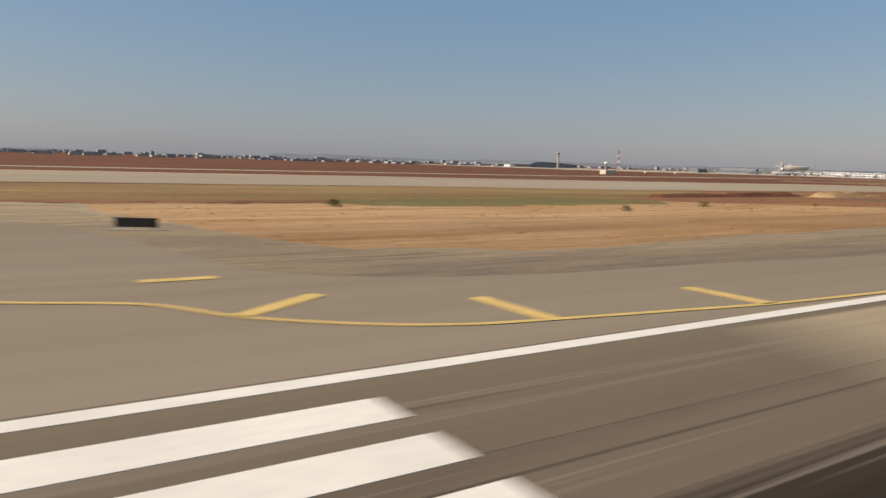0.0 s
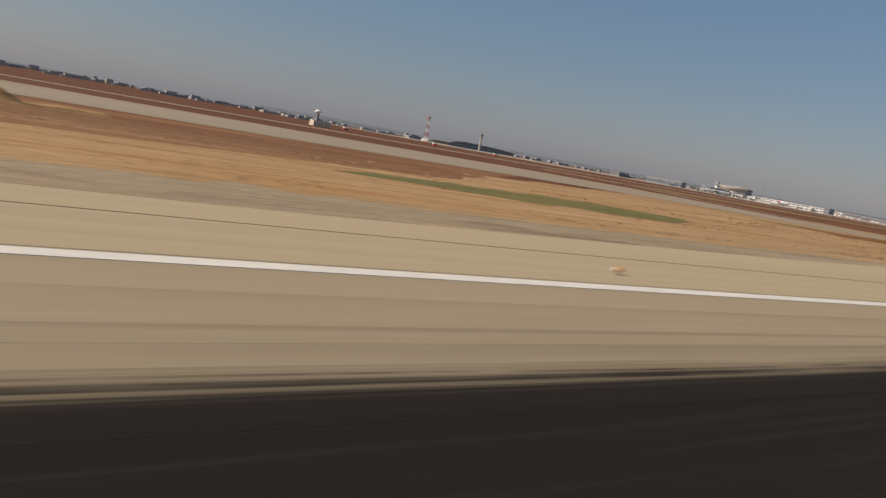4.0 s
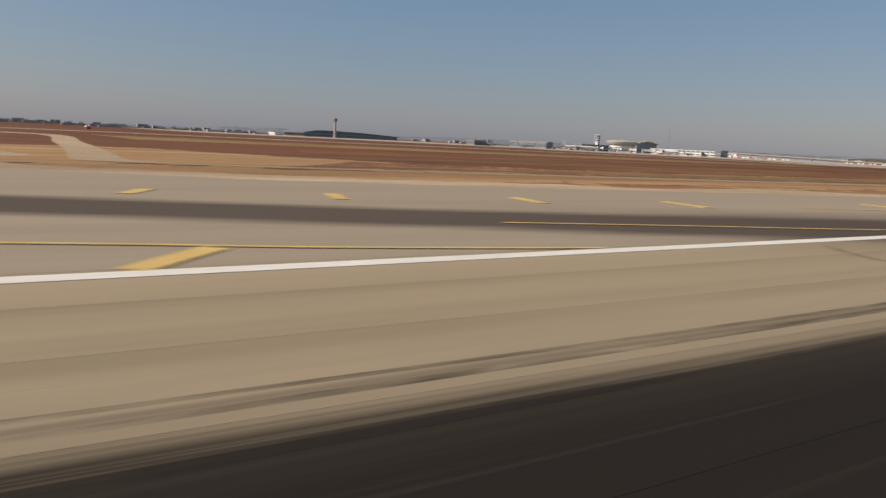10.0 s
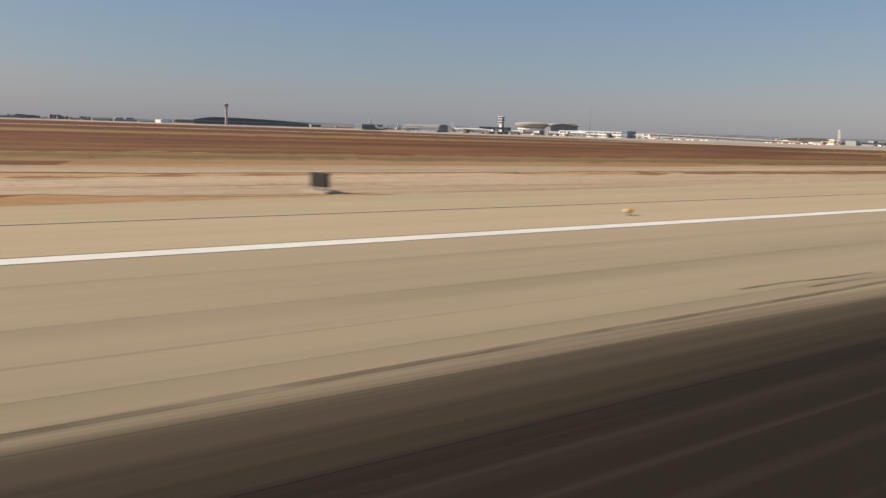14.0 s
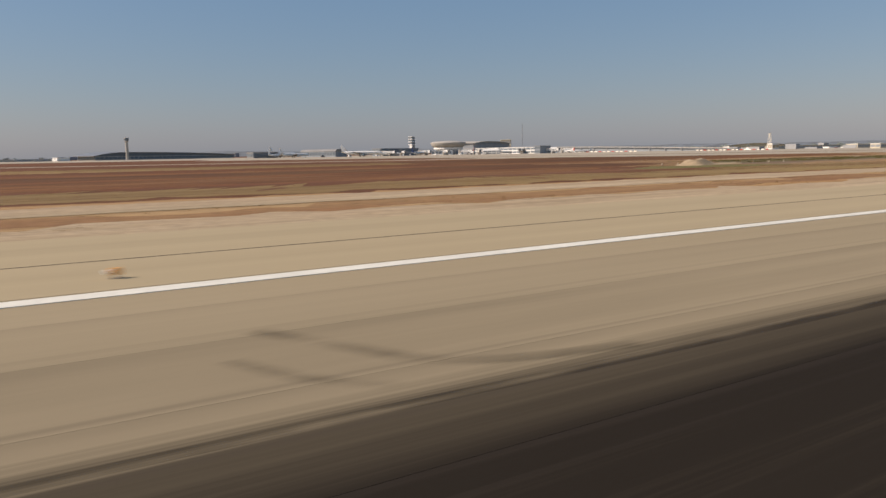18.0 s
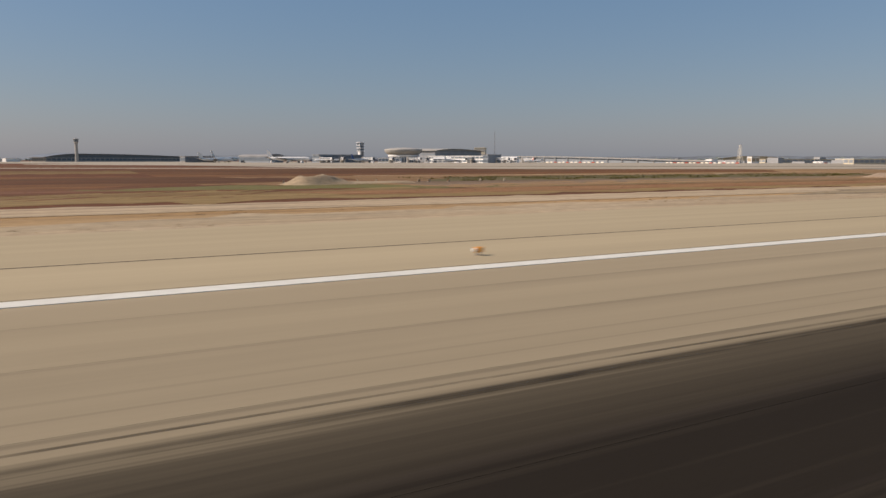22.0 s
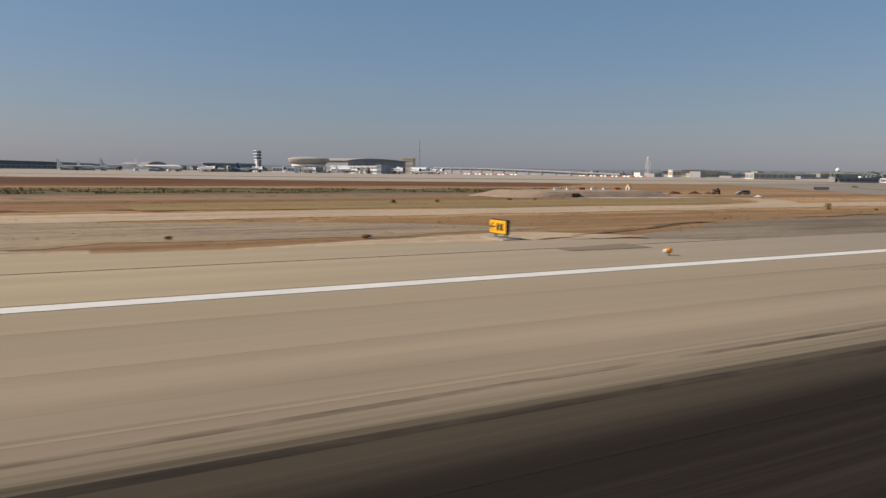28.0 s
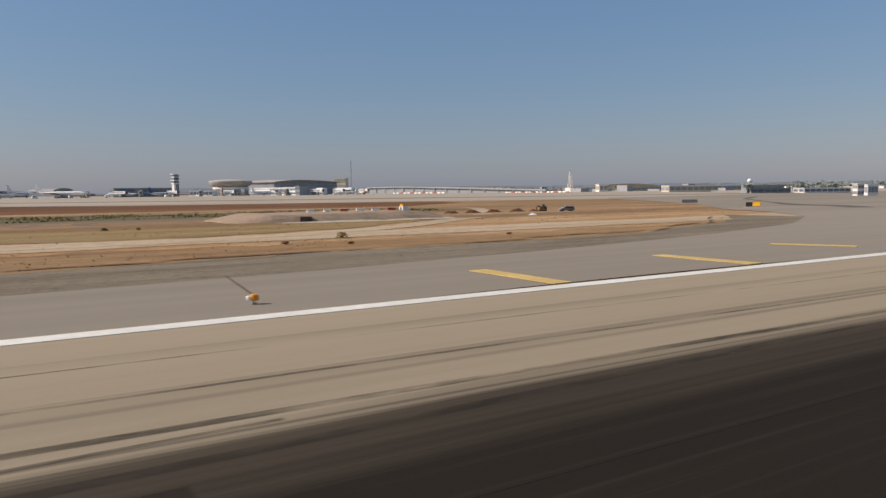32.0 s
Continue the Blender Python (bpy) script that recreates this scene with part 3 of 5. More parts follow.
sheet("apron_front", [(1250, 640), (1400, 460), (1550, 405), (1760, 378), (1900, 350), (2400, 300)], [(1250, 700), (1400, 1000), (2400, 900)], 1250, 2900, -0.05, "concrete", "pale concrete apron edge before the terminals", "apron")
sheet("apron_joint", [(1380, 500), (1590, 455), (1800, 432), (2400, 380)], [(1380, 506), (1590, 472), (1800, 452), (2400, 400)], 1380, 2900, -0.04, "old_grey", "dark asphalt strip across the apron", "asphalt")
sheet("field_track", [(1380, 300), (1510, 281), (1532, 262), (1552, 251), (1575, 266)], [(1380, 305), (1510, 286), (1532, 267), (1552, 257), (1575, 272)], 1380, 1575, -0.05, "sand", "thin pale track across the field", "track", 6.0)
sheet("far_red_soil", [(1300, 300), (1500, 300), (1580, 300), (1650, 290), (1720, 350)], [(1300, 452), (1450, 444), (1565, 440), (1650, 415), (1720, 372)], 1300, 1720, -0.062, "red_soil", "bare dark reddish soil before the far concrete", "soil", 5.0, 3, 81)
sheet("grey_strip", [(1350, 168), (1480, 172), (1560, 176)], [(1350, 214), (1480, 216), (1560, 212)], 1350, 1560, -0.064, "earthy_grey", "greyish brown bare strip before a ditch", "soil", 3.0, 5, 82)
sheet("hedge_strip", [(1370, 213), (1450, 208), (1560, 206), (1640, 214)], [(1370, 216), (1400, 256), (1470, 268), (1560, 262), (1640, 222)], 1370, 1640, -0.058, "olive", "dark strip of weeds along a ditch", "weeds", 3.0, 4, 83)
sheet("weed_strip", [(1330, 134), (1420, 128), (1500, 134)], [(1330, 160), (1420, 176), (1500, 160)], 1330, 1500, -0.062, "green", "low green weeds before a bare strip", "weeds", 3.0, 6, 84)
sheet("weed_patch", [(1262, 176), (1300, 156), (1345, 160)], [(1262, 180), (1300, 200), (1345, 190)], 1262, 1345, -0.066, "green", "ragged patch of green weeds in red soil", "weeds", 2.0, 8, 88)
sheet("red_strip", [(1290, 82), (1400, 79), (1500, 76)], [(1290, 112), (1400, 130), (1470, 112)], 1290, 1470, -0.060, "rust", "reddish orange strip behind the sand track", "soil", 3.0, 5, 85)
sheet("olive_patch", [(1440, 72), (1500, 67), (1526, 74), (1556, 106)], [(1440, 100), (1500, 128), (1543, 122), (1556, 109)], 1440, 1556, -0.057, "dull_field", "olive weeds inside the bend of the haul road", "weeds", 2.0, 2.5, 87)
sheet("dusty_verge", [(1330, 52), (1366, 47), (1410, 45), (1430, 38), (1446, 37), (1462, 39)], [(1330, 54), (1366, 60), (1420, 57), (1445, 52), (1462, 42)], 1330, 1462, -0.056, "mixed_gravel", "dusty greyish verge beside the sand track", "verge", 3.0, 2.2, 86)
# the parallel taxiway that swings in and joins the runway
NEAR = [(A, 170), (-55.5, 166), (63.8, 158), (152.2, 140), (299.2, 132), (464.8, 124), (519.6, 106), (565.6, 84), (591.9, 62), (613.2, 40), (627, 27)]
FAR = [(A, 262), (-55.5, 255), (103, 240), (250.3, 214), (464.8, 190), (538.2, 170), (574.4, 147), (609.3, 107), (642.2, 81), (691.5, 58), (750.3, 46), (790.9, 37), (840.4, 31)]
band("taxiway", NEAR + [(631.1, 21.6), (890, 21.6)], FAR, A, 841, -0.015, "grey", "grey asphalt taxiway curving in to the runway", "taxiway", step=5)
band("taxiway_edge", FAR, [(x, y + 14) for x, y in FAR[:6]] + [(x, y + 7) for x, y in FAR[6:]], A, 841, -0.05, "sand", "pale sandy border of the taxiway", "border", rag=1.5, seed=15)
band("gravel_island", [(558, 33), (575, 31.2), (592, 28.4), (605, 27.2), (619, 25.4), (624, 25.7), (627, 27.5)], [(558, 34), (564, 39), (572, 50), (578, 59), (590, 57.5), (600, 50), (613.2, 39), (625, 31), (627, 28)], 558, 627, -0.005, "dark_gravel", "dark grey gravel island tip between taxiway and shoulder", "gravel", step=1.5, rag=0.4, seed=65, thick=0.1)
rnd = random.Random(65)
for k in range(16):
    x0, y0 = rnd.uniform(536, 566), rnd.uniform(36, 62)
    band("gravel_streak", [(x0, y0 + 0.4), (x0 + 8, y0), (x0 + 24, y0 + 0.5)], [(x0, y0 + 0.5), (x0 + 8, y0 + rnd.uniform(0.8, 2.6)), (x0 + 24, y0 + 0.6)], x0, x0 + rnd.uniform(14, 24), -0.074 + 0.0004 * k, "dark_gravel", "streak of grey gravel spread into rust grass", "gravel", step=1.5, rag=0.3, seed=70 + k)
band("gravel_margin", [(178, 31), (330, 31)], [(178, 33), (190, 41), (208, 44.5), (228, 40.5), (245, 38.2), (300, 36.5), (330, 33)], 178, 330, -0.038, "mixed_gravel", "grey gravel patch between shoulder and dry grass", "gravel", rag=2.4, seed=66)
band("gravel_margin", [(430, 44), (540, 38)], [(430, 46), (470, 49), (520, 46.5), (545, 43), (558, 36)], 430, 558, -0.06, "tan_gravel", "pale gravel edge beside the shoulder", "gravel", rag=0.9, seed=67)
band("junction", [(540, 21.4)], [(540, 21.6), (575, 24), (582, 27), (620, 28), (640, 30), (700, 30)], 560, 800, -0.02, "grey", "grey asphalt where the taxiway meets the runway", "taxiway", step=5)
# the exits at both ends of the view
sheet("exit_taxiway", [(1481, 21.36), (1700, 21.36), (1760, 60), (1900, 190), (2000, 240), (2250, 240)], [(1482, 21.6), (1484, 30.4), (1507, 32.5), (1523, 34.9), (1541, 38.4), (1563, 45.0), (1572, 50), (1581, 55), (1590, 64), (1602, 76), (1625, 100), (1660, 130), (1700, 163), (1740, 203), (1768, 241), (1806, 293), (1838, 348), (1860, 380), (2250, 420)], 1482, 2250, -0.012, "exit_grey", "wide grey asphalt exit taxiway", "taxiway", 4.0)
sheet("exit_dark_strip", [(1633, 74), (1680, 108), (1757, 170), (1811, 221), (1871, 274), (1960, 330)], [(1633, 79), (1684, 118), (1782, 198), (1815, 228), (1873, 280), (1960, 334)], 1633, 1960, -0.004, "patch", "dark strip of fresh asphalt on the exit taxiway", "asphalt", 4.0)
band("entry_taxiway", [(A, 21.36)], [(-200, 90), (-60, 92), (-30, 76), (-24, 64), (-20, 43), (-16, 38.5), (-10, 36.3), (-3, 34.8), (8, 34.3), (30, 32.3), (56, 29.5), (70, 27), (76, 21.5)], -200, 76, -0.012, "old_grey", "grey asphalt entry taxiway beside the threshold", "taxiway", step=3)
band("bare_sand", [(1440, 33.4), (1447, 32.4), (1464, 32)], [(1440, 33.8), (1446, 35.5), (1452, 37), (1459, 37.6), (1464, 32.4)], 1440, 1464, -0.028, "sand", "bare sand round the foot of a sign", "sand", rag=0.45, seed=52, step=1.5)
RIM = [(1456, 32.4), (1467, 35.4), (1476, 39.0), (1500, 42), (1541, 45.2), (1561, 53.4), (1581, 66.4)]
rnd = random.Random(51)
for k in range(30):
    x0 = 1456 + 3.9 * k
    l, w, y0 = rnd.uniform(3, 9), rnd.uniform(0.2, 0.7), rnd.uniform(-0.6, 1.3)
    mid = x0 + l * 0.5
    band("soil_rim", [(x0, along(RIM, x0) + y0), (x0 + l, along(RIM, x0 + l) + y0)], [(x0, along(RIM, x0) + y0 + 0.05), (mid, along(RIM, mid) + y0 + w), (x0 + l, along(RIM, x0 + l) + y0 + 0.05)], x0, x0 + l, -0.024 + 0.0002 * k, "crumb", "dark crumbled soil along the gravel edge", "soil", step=0.8, rag=0.25, seed=51 + k)
outline("old_asphalt", [(1454.1, 26.7), (1454.2, 27.8), (1459.2, 28.6), (1459.1, 26.4)], 0.02, "old_grey", "old dark asphalt patch on the shoulder", "asphalt", 1)

# a newer strip laid across the shoulder
outline("asphalt_strip", [(1377.6, 21.5), (1378.0, 30.0), (1378.6, 38.0), (1388.2, 38.0), (1386.0, 28.0), (1384.6, 21.5)], 0.008, "patched", "newer tan asphalt strip laid across the shoulder", "asphalt", 1)

# runway: paving lanes with open joints, shoulder beyond the edge line
road = tagged(part("runway", boxes((A, 2200, -24, 21.35, -0.6, -0.05)), "joint"), "tan asphalt runway darkened by tyre rubber", "runway", "", "structure")
ys = [-24 + 3.78 * i for i in range(13)]
for y0, y1 in zip(ys, ys[1:]):
    part("paving_lane", boxes((A, 2200, y0 + 0.004, y1 - 0.004, -0.06, 0.0)), "tan", road)
for name, x0, x1, near, far in (("shoulder", 70, 580, [(A, 21.4), (73.6, 21.4)], [(69.7, 28.03), (588, 28.03)]), ("outer_shoulder", 70, 583, [(63.8, 28.06), (584.1, 28.06)], [(69.7, 28.2), (80, 33), (217, 32.3), (290, 32.5), (334, 35.7), (425.9, 47), (499, 45.4), (511, 43.2), (549, 40), (559, 33), (575, 31.7), (583, 28.2)]),
                                ("shoulder", 791, 1486, [(790.9, 21.4)], [(790.9, 28)]), ("outer_shoulder", 791, 1471, [(790.9, 28.06)], [(790.9, 36), (840.4, 32), (890, 35), (989, 40), (1146.8, 36), (1243.9, 40), (1362.3, 44), (1431.2, 34), (1459, 32), (1467, 28.1)])):
    band(name, near, far, x0, x1, 0.0, "shoulder", "tan asphalt shoulder outside the edge line", "shoulder", step=5, thick=0.08)

# ---- painted markings ----
mark = tagged(part("edge_line", boxes((A, 2200, 20.28, 21.12, 0.0, 0.02)), "white_paint"), "white painted runway edge line", "marking", "", "structure")
keys = thing("threshold_marking", "white painted threshold bars on the runway", "marking", kind="structure")
for i in range(11):
    y = 18.5 - 3.05 * i
    part("bar", boxes((-54, -24.5, y - 1.8, y, 0.0, 0.02)), "white_paint", keys)
touch = thing("touchdown_marking", "three white touchdown bars in a row", "marking", kind="structure")
for y in (18.6, 15.55, 12.6):
    part("bar", boxes((99.8, 123.5, y - 1.85, y, 0.0, 0.02)), "white_paint", touch)
for x0, y0, x1, y1 in ((1501, 32.6, 1500, 24.7),):
    tagged(part("pavement_joint", stripe(bmesh.new(), (x0, y0), (x1, y1), 0.11, 0.0, 0.012), "joint"), "dark sealed joint across the shoulder", "joint", "", "structure")
for x0, x1 in ((76, 566), (792, 1468)):
    tagged(part("pavement_joint", boxes((x0, x1, 28.0, 28.09, -0.02, 0.012)), "joint"), "dark sealed joint along the shoulder", "joint", "", "structure")
tagged(part("aiming_marking", boxes((198.5, 239, 10.9, 19.85, 0.0, 0.02)), "white_paint"), "broad white aiming point block", "marking", "", "structure")
for x0, x1 in ((340, 362), (518.5, 537.5), (648, 667.5)):
    tagged(part("touchdown_bar", boxes((x0, x1, 10.9, 12.55, 0.0, 0.02)), "white_paint"), "white touchdown zone bar beside the tyre marks", "marking", "", "structure")
YELLOW = (
    [(-75.5, 60), (-45.5, 45), (-33.5, 38), (-27.5, 34.8), (-24.5, 30.5), (-20.5, 27.1), (-16.6, 25.2), (-12.6, 24.4), (-5.6, 23.3), (1.3, 22.3), (14.2, 21.5)],
    [(655, 31.2), (666, 28.4), (674.1, 26.0), (680, 24.0), (686.5, 22.3), (691, 21.3)],
    [(692, 29.4), (701.7, 26.6), (709.6, 24.1), (717.7, 21.9), (722, 20.8), (726.7, 18.6), (734.6, 16.2), (742.4, 14.6), (750, 12.4), (757, 10.6)],
    [(724, 34.4), (729.3, 33.0), (736.8, 31.0), (746.5, 28.5), (760, 25.6), (778.6, 23.2), (787.6, 22.6), (799.5, 22.0), (812, 21.4)],
)
for k, pts in enumerate(YELLOW):
    tagged(part("taxi_line", ribbon(bmesh.new(), curve(pts, 6), 0.3 if k else 0.42, 0.005), "yellow_paint"), "thin yellow painted taxi guide line", "marking", "", "structure")
tagged(part("taxi_line", ribbon(bmesh.new(), curve([(757, 10.6), (766, 8.5), (780, 4.8), (800, 0.6), (815, -2.4)], 6), 0.26, 0.005), "worn_yellow"), "yellow taxi line blackened by tyre rubber", "marking", "", "structure")
DASHES = ((-24.5, 30.6, -19.5, 34), (-12.6, 24.6, -12.6, 30.1), (0.3, 22.4, 0.3, 27.7), (-26.5, 41.1, -22.5, 41), (629.1, 42.4, 634.1, 49.8), (644.2, 41.7, 641.2, 34.8), (655.3, 34.2, 652.3, 29), (619.1, 53.5, 621, 56.7), (674, 21.3, 677, 24.6), (690, 45.7, 689, 41.7), (677.4, 45.1, 679.1, 48.4), (703, 43.1, 702.4, 38.9), (715, 39.9, 714.4, 35.3),
          (737.4, 37.1, 736.5, 30.5), (750.3, 34.7, 748.3, 27.8), (763.2, 31.1, 762.2, 26.2), (782, 29.1, 782, 22.8), (795.9, 28.4, 794.9, 21.8), (808.7, 27.6, 808.7, 21.6), (1511.5, 27.6, 1511.5, 21.5), (1524, 27.9, 1524, 21.6), (1536, 29.1, 1538, 24.5))
for x0, y0, x1, y1 in DASHES:
    tagged(part("shoulder_bar", stripe(bmesh.new(), (x0, y0), (x1, y1), 0.95, 0.0, 0.025), "yellow_paint"), "yellow painted bar across the paved shoulder", "marking", "shoulder bars", "structure")

# tyre marks: long braking streaks and a few turning arcs


def tyre_mark(pts, w, z, material="skid"):
    ob = part("tyre_mark", ribbon(bmesh.new(), curve(pts, 6), w, z, 0.0), material)
    tagged(ob, "dark tyre streak on the runway", "tyre mark", "tyre marks", "structure")


for x0, y0, x1, y1, w in ((28, 10.6, 96, 10.7, 0.3), (44, 10.25, 78, 9.95, 0.22), (46, 9.7, 88, 9.4, 0.4), (100, 11.6, 172, 11.2, 0.32), (112, 12.3, 138, 12.2, 0.12), (118, 10.4, 160, 10.2, 0.5), (255, 11.7, 335, 11.6, 0.3), (275, 12.1, 300, 12.0, 0.12), (470, 14.5, 520, 13.4, 0.3),
                          (462, 13.6, 530, 13.0, 0.16), (455, 12.6, 540, 12.1, 0.42), (470, 12.0, 515, 12.3, 0.2), (520, 13.35, 604, 13.4, 0.5), (525, 12.37, 600, 12.33, 0.34), (545, 15.1, 600, 14.9, 0.12), (540, 11.3, 600, 10.9, 0.35), (598, 13.2, 650, 12.1, 0.22), (602, 12.0, 655, 10.9, 0.3),
                          (640, 11.2, 705, 11.1, 0.2), (655, 10.3, 704, 10.8, 0.26), (672, 9.0, 712, 9.0, 0.4), (692, 9.5, 742, 9.0, 0.3), (690, 8.35, 745, 8.1, 0.36), (815, 8.4, 850, 7.3, 0.25), (870, 8.7, 905, 9.6, 0.2), (891, 10.4, 897, 10.25, 0.14), (893, 9.8, 899, 9.7, 0.12), (1020, 8.8, 1060, 8.5, 0.3),
                          (1070, 8.5, 1100, 8.0, 0.35), (1120, 9.0, 1150, 10.4, 0.16), (1165, 8.85, 1200, 8.9, 0.22), (1240, 9.6, 1292, 9.35, 0.1), (1246, 8.8, 1290, 9.1, 0.24), (1300, 9.6, 1330, 9.4, 0.12), (1318, 8.3, 1352, 7.7, 0.3), (1350, 8.35, 1392, 8.2, 0.36), (1425, 9.2, 1462, 10.0, 0.22),
                          (1430, 8.2, 1460, 8.3, 0.3), (1460, 9.7, 1496, 10.6, 0.16), (1462, 8.5, 1512, 9.9, 0.34), (1466, 8.35, 1494, 8.3, 0.5), (1485, 11.2, 1530, 10.5, 0.3), (1480, 13.6, 1530, 13.1, 0.16), (1460, 16.6, 1540, 16.3, 0.1), (350, 12.2, 420, 11.8, 0.3), (430, 12.8, 500, 12.6, 0.25), (360, 11.4, 440, 11.6, 0.4)):
    tyre_mark([(x0, y0), ((2 * x0 + x1) / 3, (2 * y0 + y1) / 3 + 0.06), ((x0 + 2 * x1) / 3, (y0 + 2 * y1) / 3 - 0.05), (x1, y1)], w, 0.004)
for pts, w in (([(702.4, 19.5), (700.9, 17.3), (700.2, 15.4), (700.6, 13.6), (702, 11.8), (704, 10.6), (708, 9.6)], 0.5), ([(704, 17.5), (703, 15.4), (703, 13.6), (704.6, 11.9), (709, 10.4)], 0.4), ([(698.2, 13.0), (699.2, 11.3), (701, 10.4), (703, 9.8)], 0.4),
               ([(1082.3, 14.2), (1082.8, 13.1), (1083.5, 11.5), (1084.2, 10.2), (1085.4, 9.4), (1088, 8.8)], 0.5), ([(1081.2, 12.2), (1081.7, 10.9), (1082.1, 10.2), (1083, 9.2)], 0.34), ([(1172.6, 16.6), (1173.9, 15), (1175.4, 12.5), (1177.1, 10.9), (1179.4, 10.2), (1184, 9.4)], 0.5), ([(1172, 11.2), (1173.5, 10.5), (1176, 10.1), (1180, 9.6)], 0.4)):
    tyre_mark(pts, w, 0.006, "faint_skid")
tyre_mark([(226, 11.6), (228, 11.7), (230, 11.6)], 0.5, 0.024)
for x, y, r in ((1228, 12.5, 0.26), (1226.2, 15.6, 0.1), (1241.8, 15.5, 0.2)):
    bm = bmesh.new()
    lathe(bm, [(r, 0.0), (r, 0.012), (r * 0.9, 0.02)], 16, (x, y, 0))
    tagged(part("pavement_cover", bm, "joint"), "round dark cover set in the runway", "cover", "pavement covers")

# ---- beside the runway ----


def edge_light():
    """A squat orange marker box with a white lamp on a short stem."""
    t = thing("runway_edge_light", "orange runway edge light with white lamp on a short stem", "light", group="runway edge lights")
    bm = bmesh.new()
    lathe(bm, [(0.20, 0), (0.20, 0.03), (0.12, 0.06)], 12)
    part("base_plate", bm, "steel", t)
    part("stem", rod(bmesh.new(), (0, 0, 0.05), (0, 0, 0.2), 0.05), "steel", t)
    part("housing", boxes((-0.16, 0.2, -0.2, 0.2, 0.18, 0.52), bevel=0.04), "orange_paint", t)
    lens = part("lens", lathe(bmesh.new(), [(0.09, 0), (0.12, 0.05), (0.12, 0.17), (0.05, 0.22)], 10, (-0.3, 0, 0.24)), "lamp", t, "white lamp lens")
    part("collar", rod(bmesh.new(), (-0.3, 0, 0.30), (-0.14, 0, 0.30), 0.06), "steel", t)
    for o in t.children:
        o.data.transform(Matrix.Scale(0.64, 4))
    return t


first = edge_light()
first.matrix_world = at(18, 23.5)
for x in (63, 110, 158.5, 208.5, 254, 302, 347, 392, 437, 481, 526, 571, 859.5, 901, 946, 990, 1034.5, 1081, 1128, 1175.5, 1223, 1271, 1317.5, 1365.2, 1411, 1457.2, 1499.5, 1546, 1592):
    copy_thing(first, at(x, 23.5))


def taxi_sign(name, label, width, height, face, back, where, turn, text=""):
    """A board on two legs over a concrete pad; it faces back along the runway."""
    t = thing(name, label, "sign", (where[0], where[1], ground_z(where[1])), turn)
    part("pad", boxes((-0.6, 0.6, -width / 2 - 0.3, width / 2 + 0.3, -0.1, 0.05), bevel=0.02), "concrete", t)
    for y in (-width / 2 + 0.3, width / 2 - 0.3):
        part("leg", boxes((-0.05, 0.05, y - 0.05, y + 0.05, 0.05, 0.3)), "steel", t)
    part("cabinet", boxes((-0.2, 0.02, -width / 2, width / 2, 0.25, 0.25 + height), bevel=0.03), back, t)
    part("panel", boxes((-0.235, -0.2, -width / 2 + 0.05, width / 2 - 0.05, 0.3, 0.2 + height), bevel=0.01), face, t, "lit yellow panel" if face == "sign_yellow" else "")
    if text:
        # an arrow and two bars in place of the code
        bm = bmesh.new()
        c = 0.25 + height / 2
        stroke = lambda y0, y1, z0, z1: box(bm, -0.25, -0.23, y0, y1, c + z0, c + z1)
        stroke(0.25, 0.75, -0.04, 0.04)
        for k in range(4):
            stroke(0.62 - 0.07 * k, 0.70 - 0.07 * k, 0.03 + 0.05 * k, 0.09 + 0.05 * k), stroke(0.62 - 0.07 * k, 0.70 - 0.07 * k, -0.09 - 0.05 * k, -0.03 - 0.05 * k)
        part("arrow", bm, "black", t, "black arrow")
        bm = bmesh.new()
        for y in (-0.05, -0.42):
            box(bm, -0.25, -0.23, y - 0.13, y + 0.13, c - 0.2, c + 0.2)
        part("lettering", bm, "black", t, "black lettering as plain bars")
    return t


taxi_sign("taxiway_sign", "yellow taxiway sign with black arrow on a concrete pad", 1.7, 0.82, "sign_yellow", "black", (1454.7, 33.6, 0), 0, "yes")
taxi_sign("taxiway_sign", "dark back of a taxiway sign on sand", 1.4, 0.8, "black", "black", (892, 38.4, 0), 20)
taxi_sign("taxiway_sign", "dark back of a taxiway sign on gravel", 1.5, 0.85, "black", "black", (47.5, 31.2, 0), 20)
taxi_sign("taxiway_sign", "long dark taxiway sign beside the entry taxiway", 3.8, 0.85, "black", "black", (-21, 71, 0), 60)
taxi_sign("taxiway_sign", "grey back of a taxiway sign beside the taxiway", 1.8, 0.9, "grey_wall", "grey_wall", (537.5, 81, 0), 20)


taxi_sign("taxiway_sign", "black half of a taxiway sign beside the exit", 1.6, 1.15, "black", "black", (1665.2, 124.4, 0), 35)
taxi_sign("taxiway_sign", "yellow half of a taxiway sign beside the exit", 2.0, 1.15, "sign_yellow", "black", (1666.3, 122.9, 0), 35)
taxi_sign("taxiway_sign", "long grey taxiway sign across the exit", 6.5, 1.45, "dark_wall", "grey_wall", (1754, 218.5, 0), 40)


